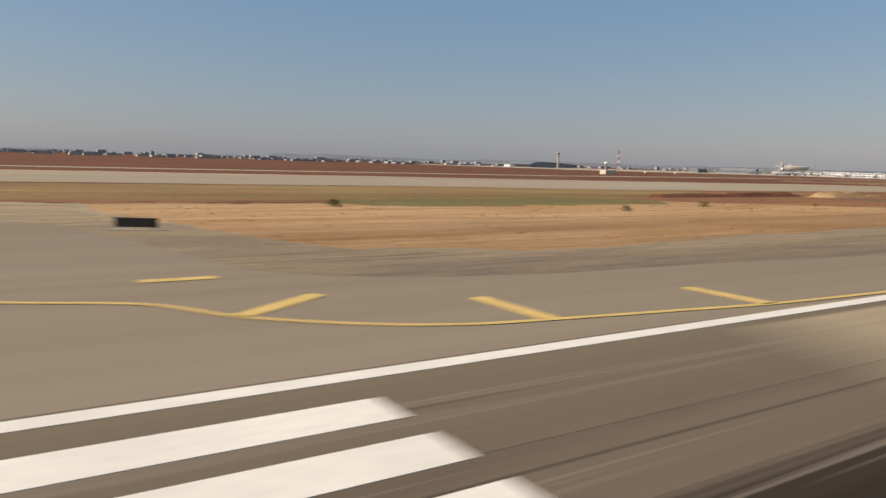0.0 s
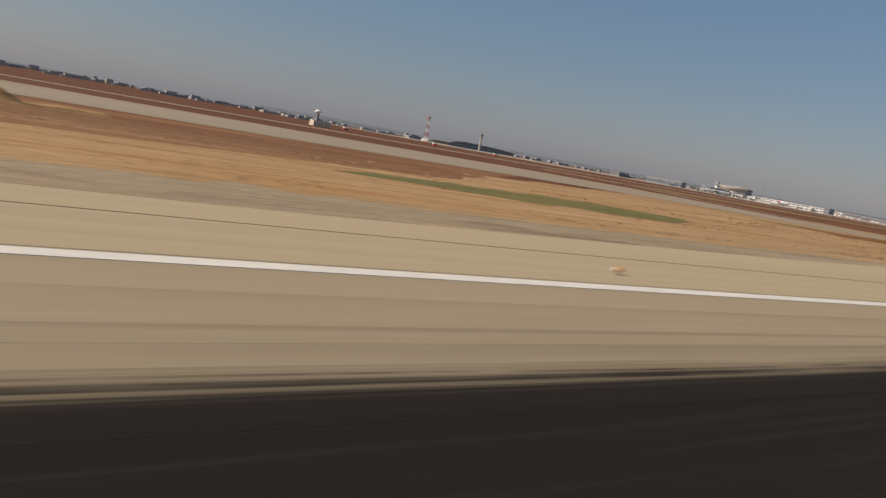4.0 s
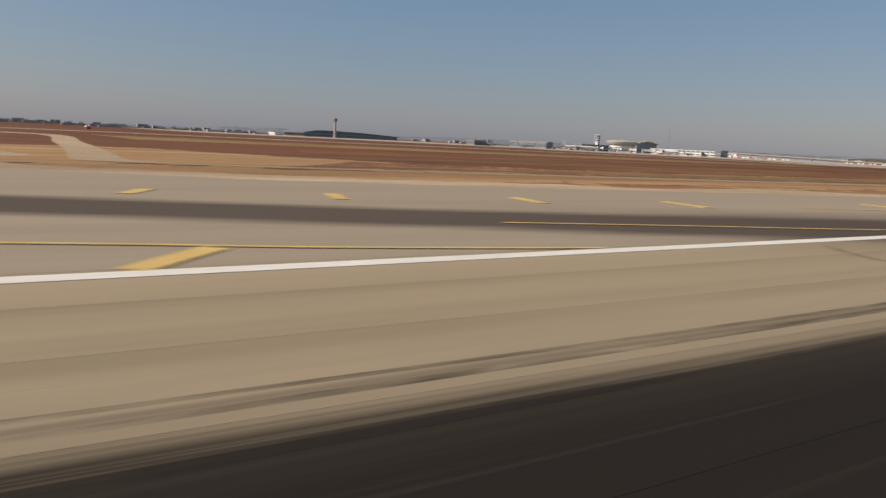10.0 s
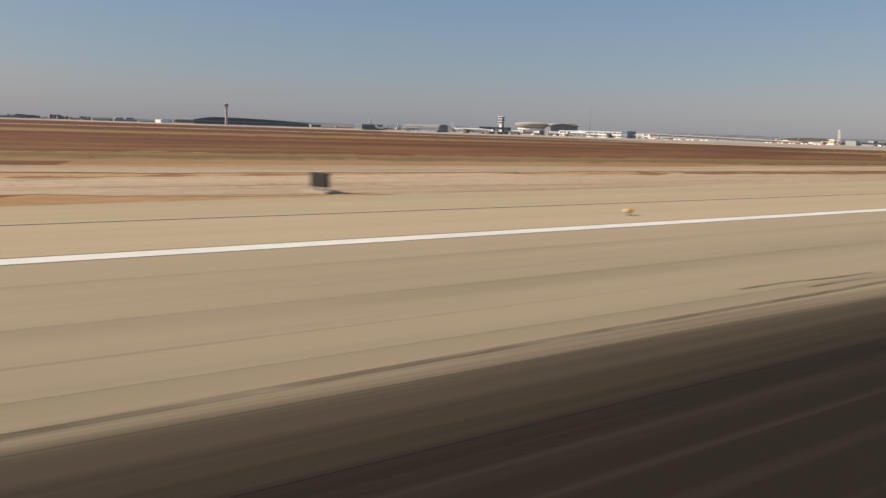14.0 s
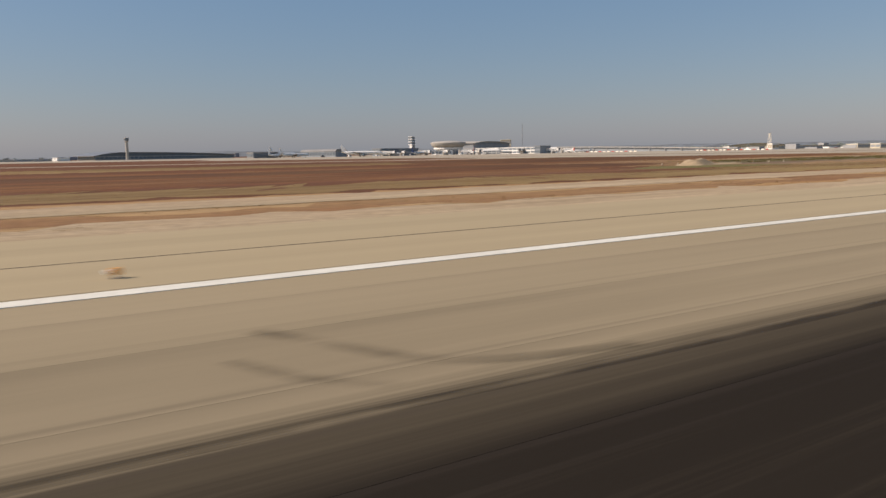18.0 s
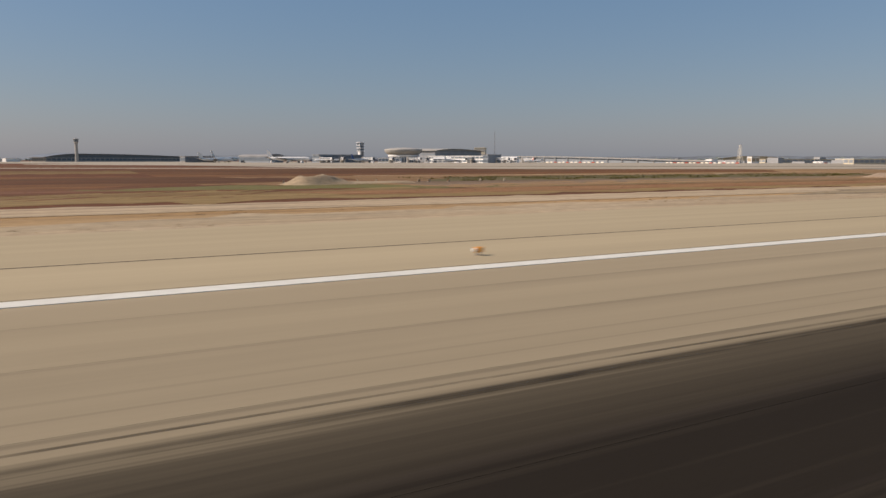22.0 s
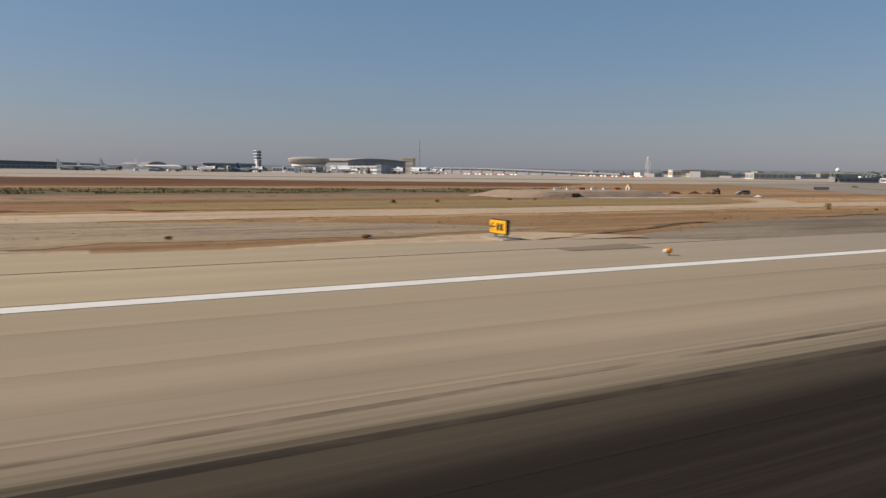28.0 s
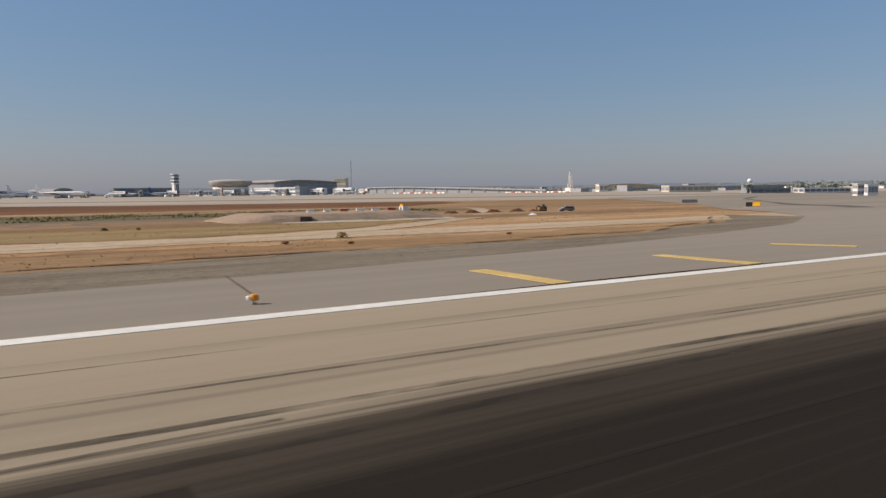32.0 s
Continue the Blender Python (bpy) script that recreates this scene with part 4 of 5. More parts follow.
def heap(name, label, where, length, width, height, material, seed, turn=0.0):
    """A tipped heap of soil with a flat uneven top and loose flanks."""
    bm = bmesh.new()
    n, m = 22, 12
    grid = []
    for i in range(n + 1):
        row = []
        for j in range(m + 1):
            u, v = i / n * 2 - 1, j / m * 2 - 1
            edge_fall = min(1, (1 - abs(u)) * length / height / 3.2) * min(1, (1 - abs(v)) * width / height / 3.2)
            z = height * max(0, edge_fall) * (0.82 + 0.35 * noise.noise((u * 2.3 + seed, v * 1.7, 0))) + (0.12 * height * noise.noise((u * 9, v * 9, seed)) if edge_fall > 0.05 else 0)
            row.append(bm.verts.new((u * length / 2, v * width / 2, max(z, 0) - 0.1)))
        grid.append(row)
    for i in range(n):
        for j in range(m):
            bm.faces.new((grid[i][j], grid[i + 1][j], grid[i + 1][j + 1], grid[i][j + 1]))
    ob = tagged(part(name, bm, material), label, "heap")
    ob.matrix_world = at(where[0], where[1], where[2] + ground_z(where[1]), turn)
    for p in ob.data.polygons:
        p.use_smooth = True
    return ob


heap("sand_mound", "long orange sand heap on the red verge", (268, 166, -0.05), 36, 13, 2.7, "orange", 1.0, 6)
heap("sand_mound", "low sand heap trailing off the long one", (288, 168, -0.05), 26, 9, 0.9, "orange", 1.7, 6)
heap("soil_mound", "dark reddish soil heap beside a ditch", (226, 173, -0.05), 50, 9, 1.8, "field", 4.0, 4)
heap("soil_mound", "low reddish soil heap beside a ditch", (182, 170, -0.05), 46, 8, 1.3, "field", 6.0, 4)
heap("sand_mound", "pale sand heap in the brown field", (1326, 198, -0.05), 21, 12, 2.7, "sand", 3.3, 12)
heap("sand_mound", "low spread of pale sand in the field", (1343, 203, -0.05), 30, 10, 0.6, "sand", 7.0, 5)
rnd = random.Random(5)
for x, y, r in ((238, 57, 0.26), (237, 34, 0.18), (239, 43, 0.22), (246, 44, 0.18), (233, 50, 0.2), (1228, 40, 0.14), (1362, 46, 0.14), (1385, 44, 0.16), (1425, 38, 0.15), (1448, 37, 0.2), (1438, 40, 0.15), (1510.5, 51.5, 0.2), (1514.4, 48.4, 0.18), (1530, 50, 0.18)):
    bm = bmesh.new()
    bmesh.ops.create_icosphere(bm, subdivisions=2, radius=r)
    for v in bm.verts:
        v.co *= 1 + 0.35 * noise.noise(v.co * 3 / r + Vector((x, y, 0)))
        v.co.z *= 0.55
        v.co.x *= 1.5
    ob = tagged(part("rock", bm, "brown_leaf"), "brown rock lying on the dry verge", "rock", "loose rocks")
    ob.matrix_world = at(x, y, ground_z(y) + r * 0.3)
# no hollow is cut: a flat dark sheet paints the ditch's shade
band("ditch", [(185, 92)], [(185, 97)], 196, 212, -0.068, "patch", "flat dark sheet painting the shade of a ditch beside a heap", "ditch", step=4, rag=1.0, seed=41)

# ---- works area: excavated basin, haul road, barriers, machines ----
band("basin", [(1500, 90), (1520, 84), (1548, 84)], [(1500, 96), (1520, 99), (1548, 99)], 1500, 1549, -0.055, "concrete", "pale excavated basin floor", "basin", step=4, rag=1.2, seed=42)


def bank(name, label, x0, x1, y0, y1, height, material, seed):
    """A graded bank with straight top edge and sloping flanks."""
    bm = bmesh.new()
    rows, n = [], 40
    for i in range(n + 1):
        u = i / n
        x, h = x0 + (x1 - x0) * u, height * min(1, u * 7, (1 - u) * 7) * (0.95 + 0.12 * noise.noise((u * 6, seed, 0)))
        w = 0.5 * noise.noise((u * 9, seed, 4))
        base = ground_z(y0)
        rows.append([bm.verts.new((x, y, z + base)) for y, z in ((y0 + w, -0.2), (y0 + 1.2 + w, 0.45 * h), (y0 + 2.6 + w, h), (y0 + 4.5, h + 0.05), (y1 - 3, h), (y1, -0.4))])
    for a, b in zip(rows, rows[1:]):
        for k in range(5):
            bm.faces.new((a[k], b[k], b[k + 1], a[k + 1]))
    bm.faces.new(rows[0]), bm.faces.new(rows[-1][::-1])
    return tagged(part(name, bm, material), label, "bank")


bank("basin_bank", "long pale bank with a straight edge behind the basin", 1533, 1584, 142.5, 170, 1.4, "pit", 3.0)


def ribbon_on_field(name, pts, width, material, label):
    bm = ribbon(bmesh.new(), curve(pts, 10), width, -0.048, 0.0)
    for v in bm.verts:
        v.co = drape(v.co.x, v.co.y, v.co.z)
    return tagged(part(name, bm, material), label, "track", "", "structure")


bm = ribbon(bmesh.new(), curve([(1500, 60), (1516, 65), (1529, 72), (1547, 90), (1586, 136), (1622, 188), (1642, 218), (1655, 246), (1648, 266), (1620, 276), (1580, 280)], 12), 5.2, -0.046, 0.0)
for v in bm.verts:
    v.co.z += ground_z(v.co.y)
tagged(part("haul_road", bm, "sand"), "pale sandy haul road bending past the basin", "track", "", "structure")
ribbon_on_field("rubble_track", [(1440, 108), (1480, 104), (1520, 108), (1560, 112), (1600, 116)], 2.2, "gravel", "narrow grey track behind the basin")


def barrier():
    """A plastic road barrier: broad foot, waist, top groove."""
    bm = bmesh.new()
    prof = [(-0.45, 0), (0.45, 0), (0.45, 0.18), (0.2, 0.5), (0.16, 1.0), (-0.16, 1.0), (-0.2, 0.5), (-0.45, 0.18)]
    a = [bm.verts.new((-1.0, y, z)) for y, z in prof]
    b = [bm.verts.new((1.0, y, z)) for y, z in prof]
    bm.faces.new(a), bm.faces.new(b[::-1])
    for i in range(len(prof)):
        bm.faces.new((a[i], a[(i + 1) % 8], b[(i + 1) % 8], b[i]))
    return bm


def barrier_row(x0, y0, x1, y1, n, size, group, lift=-0.06):
    made = {}
    for i in range(n):
        u = i / max(1, n - 1)
        key = "red" if i % 3 == 2 else "white"
        yy = y0 + (y1 - y0) * u
        p = at(x0 + (x1 - x0) * u, yy, ground_z(yy) + lift, math.degrees(math.atan2(y1 - y0, x1 - x0)))
        if key in made:
            copy_thing(made[key], p)
        else:
            bm = barrier()
            bmesh.ops.scale(bm, vec=(size * 1.15, size, size * 0.72), verts=bm.verts)
            ob = part("road_barrier", bm, "warm_white" if key == "white" else key)
            made[key] = tagged(ob, ("white" if key == "white" else "red") + " plastic road barrier in a row", "barrier", group)
            ob.matrix_world = p


barrier_row(1555, 160, 1579, 158, 7, 0.8, "barriers by the basin", 1.85)
barrier_row(2039, 1037, 2052, 911, 14, 2.3, "barriers on the apron edge")
barrier_row(2094, 813, 2088, 681, 18, 2.0, "barriers on the apron edge")
barrier_row(2310, 715, 2345, 705, 6, 1.7, "barriers on the apron edge")

hut = thing("site_cabin", "small white and yellow site cabin on sand", "cabin", (1577, 156, ground_z(142.5) + 1.38), 20)
part("body", boxes((-1.0, 1.0, -0.9, 0.9, 0, 1.3), bevel=0.05), "white", hut)
part("cap", boxes((-0.8, 0.8, -0.6, 0.6, 1.3, 2.1), bevel=0.08), "sign_yellow", hut, "yellow upper cab")
part("hatch", boxes((-1.05, -1.0, -0.3, 0.3, 0.1, 1.1)), "dark_glass", hut)
for o in hut.children:
    o.data.transform(Matrix.Scale(0.7, 4))
culvert = thing("culvert_box", "dark concrete culvert box with pale wing wall", "culvert", (1546.5, 142.6, ground_z(142) - 0.1), 5)
part("chamber", boxes((-1.2, 1.4, -1.2, 1.2, 0, 1.1), bevel=0.08), "joint", culvert)
bm = bmesh.new()
v = [bm.verts.new(p) for p in ((1.4, -1.3, 0), (3.2, -1.3, 0), (1.4, -1.3, 0.9), (1.4, -0.8, 0), (3.2, -0.8, 0), (1.4, -0.8, 0.9))]
for f in ((0, 1, 2), (5, 4, 3), (0, 3, 4, 1), (1, 4, 5, 2), (2, 5, 3, 0)):
    bm.faces.new([v[i] for i in f])
part("wing_wall", bm, "sand", culvert, "pale wing wall")


def vehicle(name, label, where, turn, length, height, colour, cat):
    t = thing(name, label, cat, (where[0], where[1], ground_z(where[1]) - 0.06), turn)
    w = 0.9
    bm = bmesh.new()
    side = [(-length / 2, 0.35), (length / 2, 0.35), (length / 2, height * 0.55), (length * 0.3, height * 0.6), (length * 0.16, height), (-length * 0.42, height), (-length / 2, height * 0.62)]
    a = [bm.verts.new((x, -w, z)) for x, z in side]
    b = [bm.verts.new((x, w, z)) for x, z in side]
    bm.faces.new(a), bm.faces.new(b[::-1])
    for i in range(len(side)):
        bm.faces.new((a[i], a[(i + 1) % len(side)], b[(i + 1) % len(side)], b[i]))
    bmesh.ops.bevel(bm, geom=list(bm.edges), offset=0.06, segments=1, affect="EDGES")
    part("body", bm, colour, t)
    for s in (-1, 1):
        part("side_window", boxes((-length * 0.36, length * 0.14, s * w - 0.03, s * w + 0.03, height * 0.62, height * 0.9), bevel=0.02), "dark_glass", t)
        for x in (-length * 0.3, length * 0.32):
            wheel = part("wheel", rod(bmesh.new(), (x, s * w - 0.12, 0.36), (x, s * w + 0.08, 0.36), 0.36, n=14), "rubber", t)
            part("rim", rod(bmesh.new(), (x, s * w + (0.06 if s > 0 else -0.14), 0.36), (x, s * w + (0.1 if s > 0 else -0.1), 0.36), 0.2, n=10), "steel", wheel)
    part("windscreen", boxes((length * 0.2, length * 0.24, -w * 0.8, w * 0.8, height * 0.62, height * 0.92)), "dark_glass", t)
    return t


vehicle("pickup_truck", "grey pickup truck parked on dry grass", (1641, 170, 0), 160, 4.6, 1.6, "grey_wall", "truck")

dig = thing("excavator", "dark excavator working on brown spoil", "excavator", (1640, 180, ground_z(180) - 0.06), 200)
for s in (-1, 1):
    track = part("track", boxes((-1.7, 1.7, s * 1.1 - 0.3, s * 1.1 + 0.3, 0, 0.8), bevel=0.25), "rubber", dig)
part("house", boxes((-1.6, 1.2, -1.2, 1.2, 0.9, 2.2), bevel=0.12), "spoil_dark", dig)
cab = part("cab", boxes((0.1, 1.4, 0.2, 1.2, 2.2, 3.3), bevel=0.1), "dark_wall", dig)
part("cab_window", boxes((1.4, 1.44, 0.35, 1.05, 2.35, 3.1)), "dark_glass", cab)
part("boom", rod(rod(bmesh.new(), (1.0, -0.3, 1.9), (3.6, -0.3, 2.6), 0.28), (3.6, -0.3, 2.6), (5.4, -0.3, 1.8), 0.24), "spoil_dark", dig)
part("stick", rod(bmesh.new(), (5.4, -0.3, 1.8), (5.1, -0.3, 0.6), 0.18), "spoil_dark", dig)
part("bucket", boxes((4.7, 5.6, -0.8, 0.2, 0.0, 0.8), bevel=0.15), "spoil_dark", dig)
for o in dig.children_recursive:
    o.data.transform(Matrix.Scale(0.66, 4))
for k, (x, y, l, h) in enumerate(((1632, 183, 7, 1.5), (1624, 184, 6, 1.1), (1616, 184, 6, 1.2), (1637, 181, 4, 1.3), (1609, 185, 5, 0.9))):
    heap("spoil_mound", "dark brown spoil heap beside the excavator", (x, y, -0.05), l, 4, h, "field", 11.0 + k, 5)
heap("rubble_pile", "small pile of white rubble", (1593, 126, -0.05), 3.0, 2.2, 0.9, "white", 17.0)

for k, (x, y) in enumerate(((1362, 206), (1366, 207), (1372, 205), (1349, 210), (1342, 208), (1331, 212), (1320, 211), (1384, 205), (1392, 203))):
    t = thing("marker_block", "weathered beige works marker post on a foot", "marker", (x, y, ground_z(y) - 0.06), 12 * k, "works markers")
    part("foot", boxes((-0.7, 0.7, -0.5, 0.5, 0, 0.4), bevel=0.05), "concrete", t)
    part("post", boxes((-0.35, 0.35, -0.3, 0.3, 0.4, 1.4), bevel=0.04), "brown_leaf" if k in (0, 1, 2) else "beige", t)
    part("board", boxes((-0.6, 0.6, -0.36, -0.3, 0.8, 1.3)), "cream" if k % 2 else "beige", t)
    for o in t.children:
        o.data.transform(Matrix.Scale(0.62, 4))


def shrub(where, r, seed, material="leaf"):
    rnd = random.Random(seed)
    t = thing("shrub", "small dusty shrub on dry ground" if material == "leaf" else "small clump of dry straw grass", "shrub", (*where, ground_z(where[1]) - 0.08))
    bm = bmesh.new()
    for _ in range(6):
        a = rnd.uniform(0, 6.28)
        rod(bm, (0, 0, 0), (r * 0.6 * math.cos(a), r * 0.6 * math.sin(a), r * rnd.uniform(0.5, 1.0)), 0.04, 0.015, 5)
    part("stems", bm, "bark", t)
    bm = bmesh.new()
    for _ in range(150):
        a, q, z = rnd.uniform(0, 6.28), r * math.sqrt(rnd.random()), rnd.uniform(0.05, 1.0)
        c = Vector((q * math.cos(a) * (1.1 - 0.5 * z), q * math.sin(a) * (1.1 - 0.5 * z), r * z * 0.9))
        d = Vector((rnd.gauss(0, 1), rnd.gauss(0, 1), rnd.gauss(0, 0.7))).normalized() * r * 0.17
        e = d.orthogonal().normalized() * r * 0.08
        bm.faces.new([bm.verts.new(p) for p in (c - d, c - e, c + d, c + e)])
    part("leaves", bm, material, t)
    return t


for k, (x, y, r, kind) in enumerate(((1186, 35, 0.55, "leaf"), (1230, 56, 0.6, "straw"), (60, 88, 1.0, "leaf"), (96, 100, 1.2, "leaf"), (1055, 58, 0.35, "straw"), (1475, 92, 0.5, "leaf"), (1483, 94, 0.45, "leaf"),
                                     (1517, 55.9, 0.55, "straw"), (1505, 108, 0.5, "leaf"), (1509, 106, 0.4, "straw"), (1556, 200, 0.9, "leaf"), (20, 118, 1.4, "leaf"), (130, 96, 0.9, "straw"))):
    shrub((x, y), r, k, kind)


def tufts(name, label, x0, x1, y0, y1, n, seed, material, size):
    """Dry tufts scattered over the verge, in one mesh."""
    rnd = random.Random(seed)
    verts, faces = [], []
    for _ in range(n):
        x, y = rnd.uniform(x0, x1), y0 + (y1 - y0) * rnd.random() ** 1.4
        if noise.noise((x * 0.06, y * 0.12, seed)) < 0.08:
            continue
        h, z = size * rnd.uniform(0.4, 1.2), ground_z(y) - 0.09
        for _ in range(3):
            a = rnd.uniform(0, 6.28)
            dx, dy = math.cos(a) * h * 0.9, math.sin(a) * h * 0.9
            i = len(verts)
            verts += [((x - dy * 0.4) * K, (y + dx * 0.4) * K, z * K), ((x + dy * 0.4) * K, (y - dx * 0.4) * K, z * K), ((x + dx) * K, (y + dy) * K, (z + h * 0.9) * K)]
            faces.append((i, i + 1, i + 2))
    me = bpy.data.meshes.new(name)
    me.from_pydata(verts, [], faces)
    me.materials.append(M[material])
    tagged(new(name, me), label, "grass", "", "stuff")


tufts("dry_tufts", "scattered dry straw tufts on the orange verge", -60, 440, 44, 110, 9000, 1, "straw", 0.16)
tufts("brown_tufts", "scattered brown tufts on the scorched verge", -60, 470, 80, 200, 7000, 2, "brown_leaf", 0.22)
tufts("dry_tufts", "scattered dry straw tufts behind the shoulder", 440, 560, 52, 140, 3500, 3, "straw", 0.16)
tufts("dry_tufts", "scattered dry straw tufts beside the sand track", 830, 1500, 42, 54, 5000, 4, "straw", 0.12)
tufts("green_tufts", "low green weeds behind the sand track", 1150, 1640, 84, 190, 6000, 5, "dull_leaf", 0.13)
tufts("hedge_weeds", "dense dark weeds along a ditch", 1380, 1632, 210, 262, 9000, 12, "dull_leaf", 0.5)
tufts("dry_tufts", "short straw tufts on the verge by the exit", 1380, 1650, 33, 57, 5200, 7, "straw", 0.1)
tufts("olive_tufts", "low olive weeds on the verge by the exit", 1380, 1650, 36, 84, 2400, 8, "dull_leaf", 0.1)
tufts("brown_tufts", "brown weeds along the works area", 1440, 1660, 66, 150, 1800, 9, "brown_leaf", 0.13)
tufts("brown_tufts", "low brown weeds in the red field", 640, 1400, 90, 260, 3000, 6, "brown_leaf", 0.16)

# ---- masts, towers and buildings across the field ----


def lattice_mast(name, label, where, height, foot, top, bands, mats=("red", "white")):
    """A four-legged lattice mast with cross bracing, painted in bands."""
    t = thing(name, label, "mast", (*where, ground_z(where[1]) - 0.1))
    for k in range(bands):
        z0, z1 = height * k / bands, height * (k + 1) / bands
        w0, w1 = foot + (top - foot) * k / bands, foot + (top - foot) * (k + 1) / bands
        bm = bmesh.new()
        c0 = [(sx * w0, sy * w0, z0) for sx, sy in ((-1, -1), (1, -1), (1, 1), (-1, 1))]
        c1 = [(sx * w1, sy * w1, z1) for sx, sy in ((-1, -1), (1, -1), (1, 1), (-1, 1))]
        r = 0.02 * foot + 0.07
        for i in range(4):
            j = (i + 1) % 4
            rod(bm, c0[i], c1[i], r, n=5), rod(bm, c0[i], c1[j], r * 0.7, n=4), rod(bm, c0[j], c1[i], r * 0.7, n=4), rod(bm, c1[i], c1[j], r * 0.7, n=4)
        part("section", bm, mats[k % 2], t)
    part("platform", boxes((-top * 1.5, top * 1.5, -top * 1.5, top * 1.5, height, height + 0.5)), mats[0], t)
    part("antenna", rod(bmesh.new(), (0, 0, height + 0.5), (0, 0, height * 1.08), 0.12), "steel", t)
    return t


lattice_mast("approach_mast", "tall red and white lattice mast in the field", (676, 679), 27.5, 1.8, 1.0, 7)
lattice_mast("radio_mast", "slim white lattice mast near the sheds", (2091, 680), 24, 3.0, 1.0, 6, ("warm_white", "warm_white"))
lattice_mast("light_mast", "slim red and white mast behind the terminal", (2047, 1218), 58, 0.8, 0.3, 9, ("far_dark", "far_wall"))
for k, (x, y) in enumerate(((530, 560), (640, 600), (740, 640))):
    t = thing("works_marker", "small red and white equipment cabin in the field", "cabin", (x, y, ground_z(y) - 0.1), 10 * k, "equipment cabins")
    part("body", boxes((-1.6, 1.6, -1.2, 1.2, 0, 1.6), bevel=0.05), "red", t)
    part("roof", boxes((-1.8, 1.8, -1.4, 1.4, 1.6, 2.6), bevel=0.05), "white", t)
rad = thing("radar_tower", "small radar tower with white dish on a block", "radar", (487, 512, ground_z(512) - 0.1))
part("block", boxes((-6, 8, -4, 4, 0, 4.0), bevel=0.1), "cream", rad)
part("tower", rod(bmesh.new(), (-2, 0, 4), (-2, 0, 9), 1.4, 1.0), "grey_wall", rad)
part("dish", lathe(bmesh.new(), [(0.3, 0), (2.2, 0.8), (2.4, 1.6), (1.2, 2.8)], 16, (-2, 0, 9)), "white", rad)


def control_tower(name, label, where, height, r, body, wide):
    t = thing(name, label, "tower", (*where, -0.1))
    part("shaft", lathe(bmesh.new(), [(r * 1.15, 0), (r, height * 0.15), (r * 0.92, height * 0.76), (r * 1.1, height * 0.8)], 12), body, t)
    part("cab", lathe(bmesh.new(), [(r * 1.2, height * 0.8), (wide, height * 0.84), (wide * 1.05, height * 0.86)], 12), body, t)
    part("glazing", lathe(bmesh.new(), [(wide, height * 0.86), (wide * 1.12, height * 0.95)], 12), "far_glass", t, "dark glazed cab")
    part("roof", lathe(bmesh.new(), [(wide * 1.2, height * 0.95), (wide * 1.15, height * 0.985), (wide * 0.4, height)], 12), body, t)
    part("aerial", rod(bmesh.new(), (0, 0, height), (0, 0, height * 1.06), 0.25), "steel", t)
    return t


control_tower("control_tower", "slender pale control tower with dark cab", (1329, 1524), 43, 2.9, "stone_grey", 4.0)
tb = thing("control_tower", "broad grey control tower with stacked decks", "tower", (1723, 1115, -0.06), 20)
part("shaft", boxes((-1.8, 3, -3, 3, 0, 31)), "grey_wall", tb)
part("front_shaft", boxes((-4.6, -1.8, -2.6, 2.6, 0, 20)), "white", tb)
for k in range(3):
    z = 18 + 4.6 * k
    deck = part("deck", boxes((-5.8, 3.6, -4.4, 4.4, z, z + 1.2), bevel=0.2), "white", tb)
    part("deck_glazing", boxes((-5.0, 2.6, -3.8, 3.8, z + 1.2, z + 3.8)), "far_glass", deck)
part("roof", boxes((-6.4, 4, -4.6, 4.6, 31.2, 32.2), bevel=0.2), "white", tb)
dt = thing("water_tower", "grey tower with a white ball on top", "tower", (2090, 432, ground_z(432)))
part("shaft", rod(bmesh.new(), (0, 0, 0), (0, 0, 9.5), 1.8, 1.3, 10), "grey_wall", dt)
part("ball", lathe(bmesh.new(), [(0.6, 0), (1.8, 0.8), (2.2, 2), (1.8, 3.2), (0.6, 4)], 14, (0, 0, 9.0)), "white", dt, "white ball")
part("annexe", boxes((-8, -2, -3, 3, 0, 4.5)), "far_dark", dt)


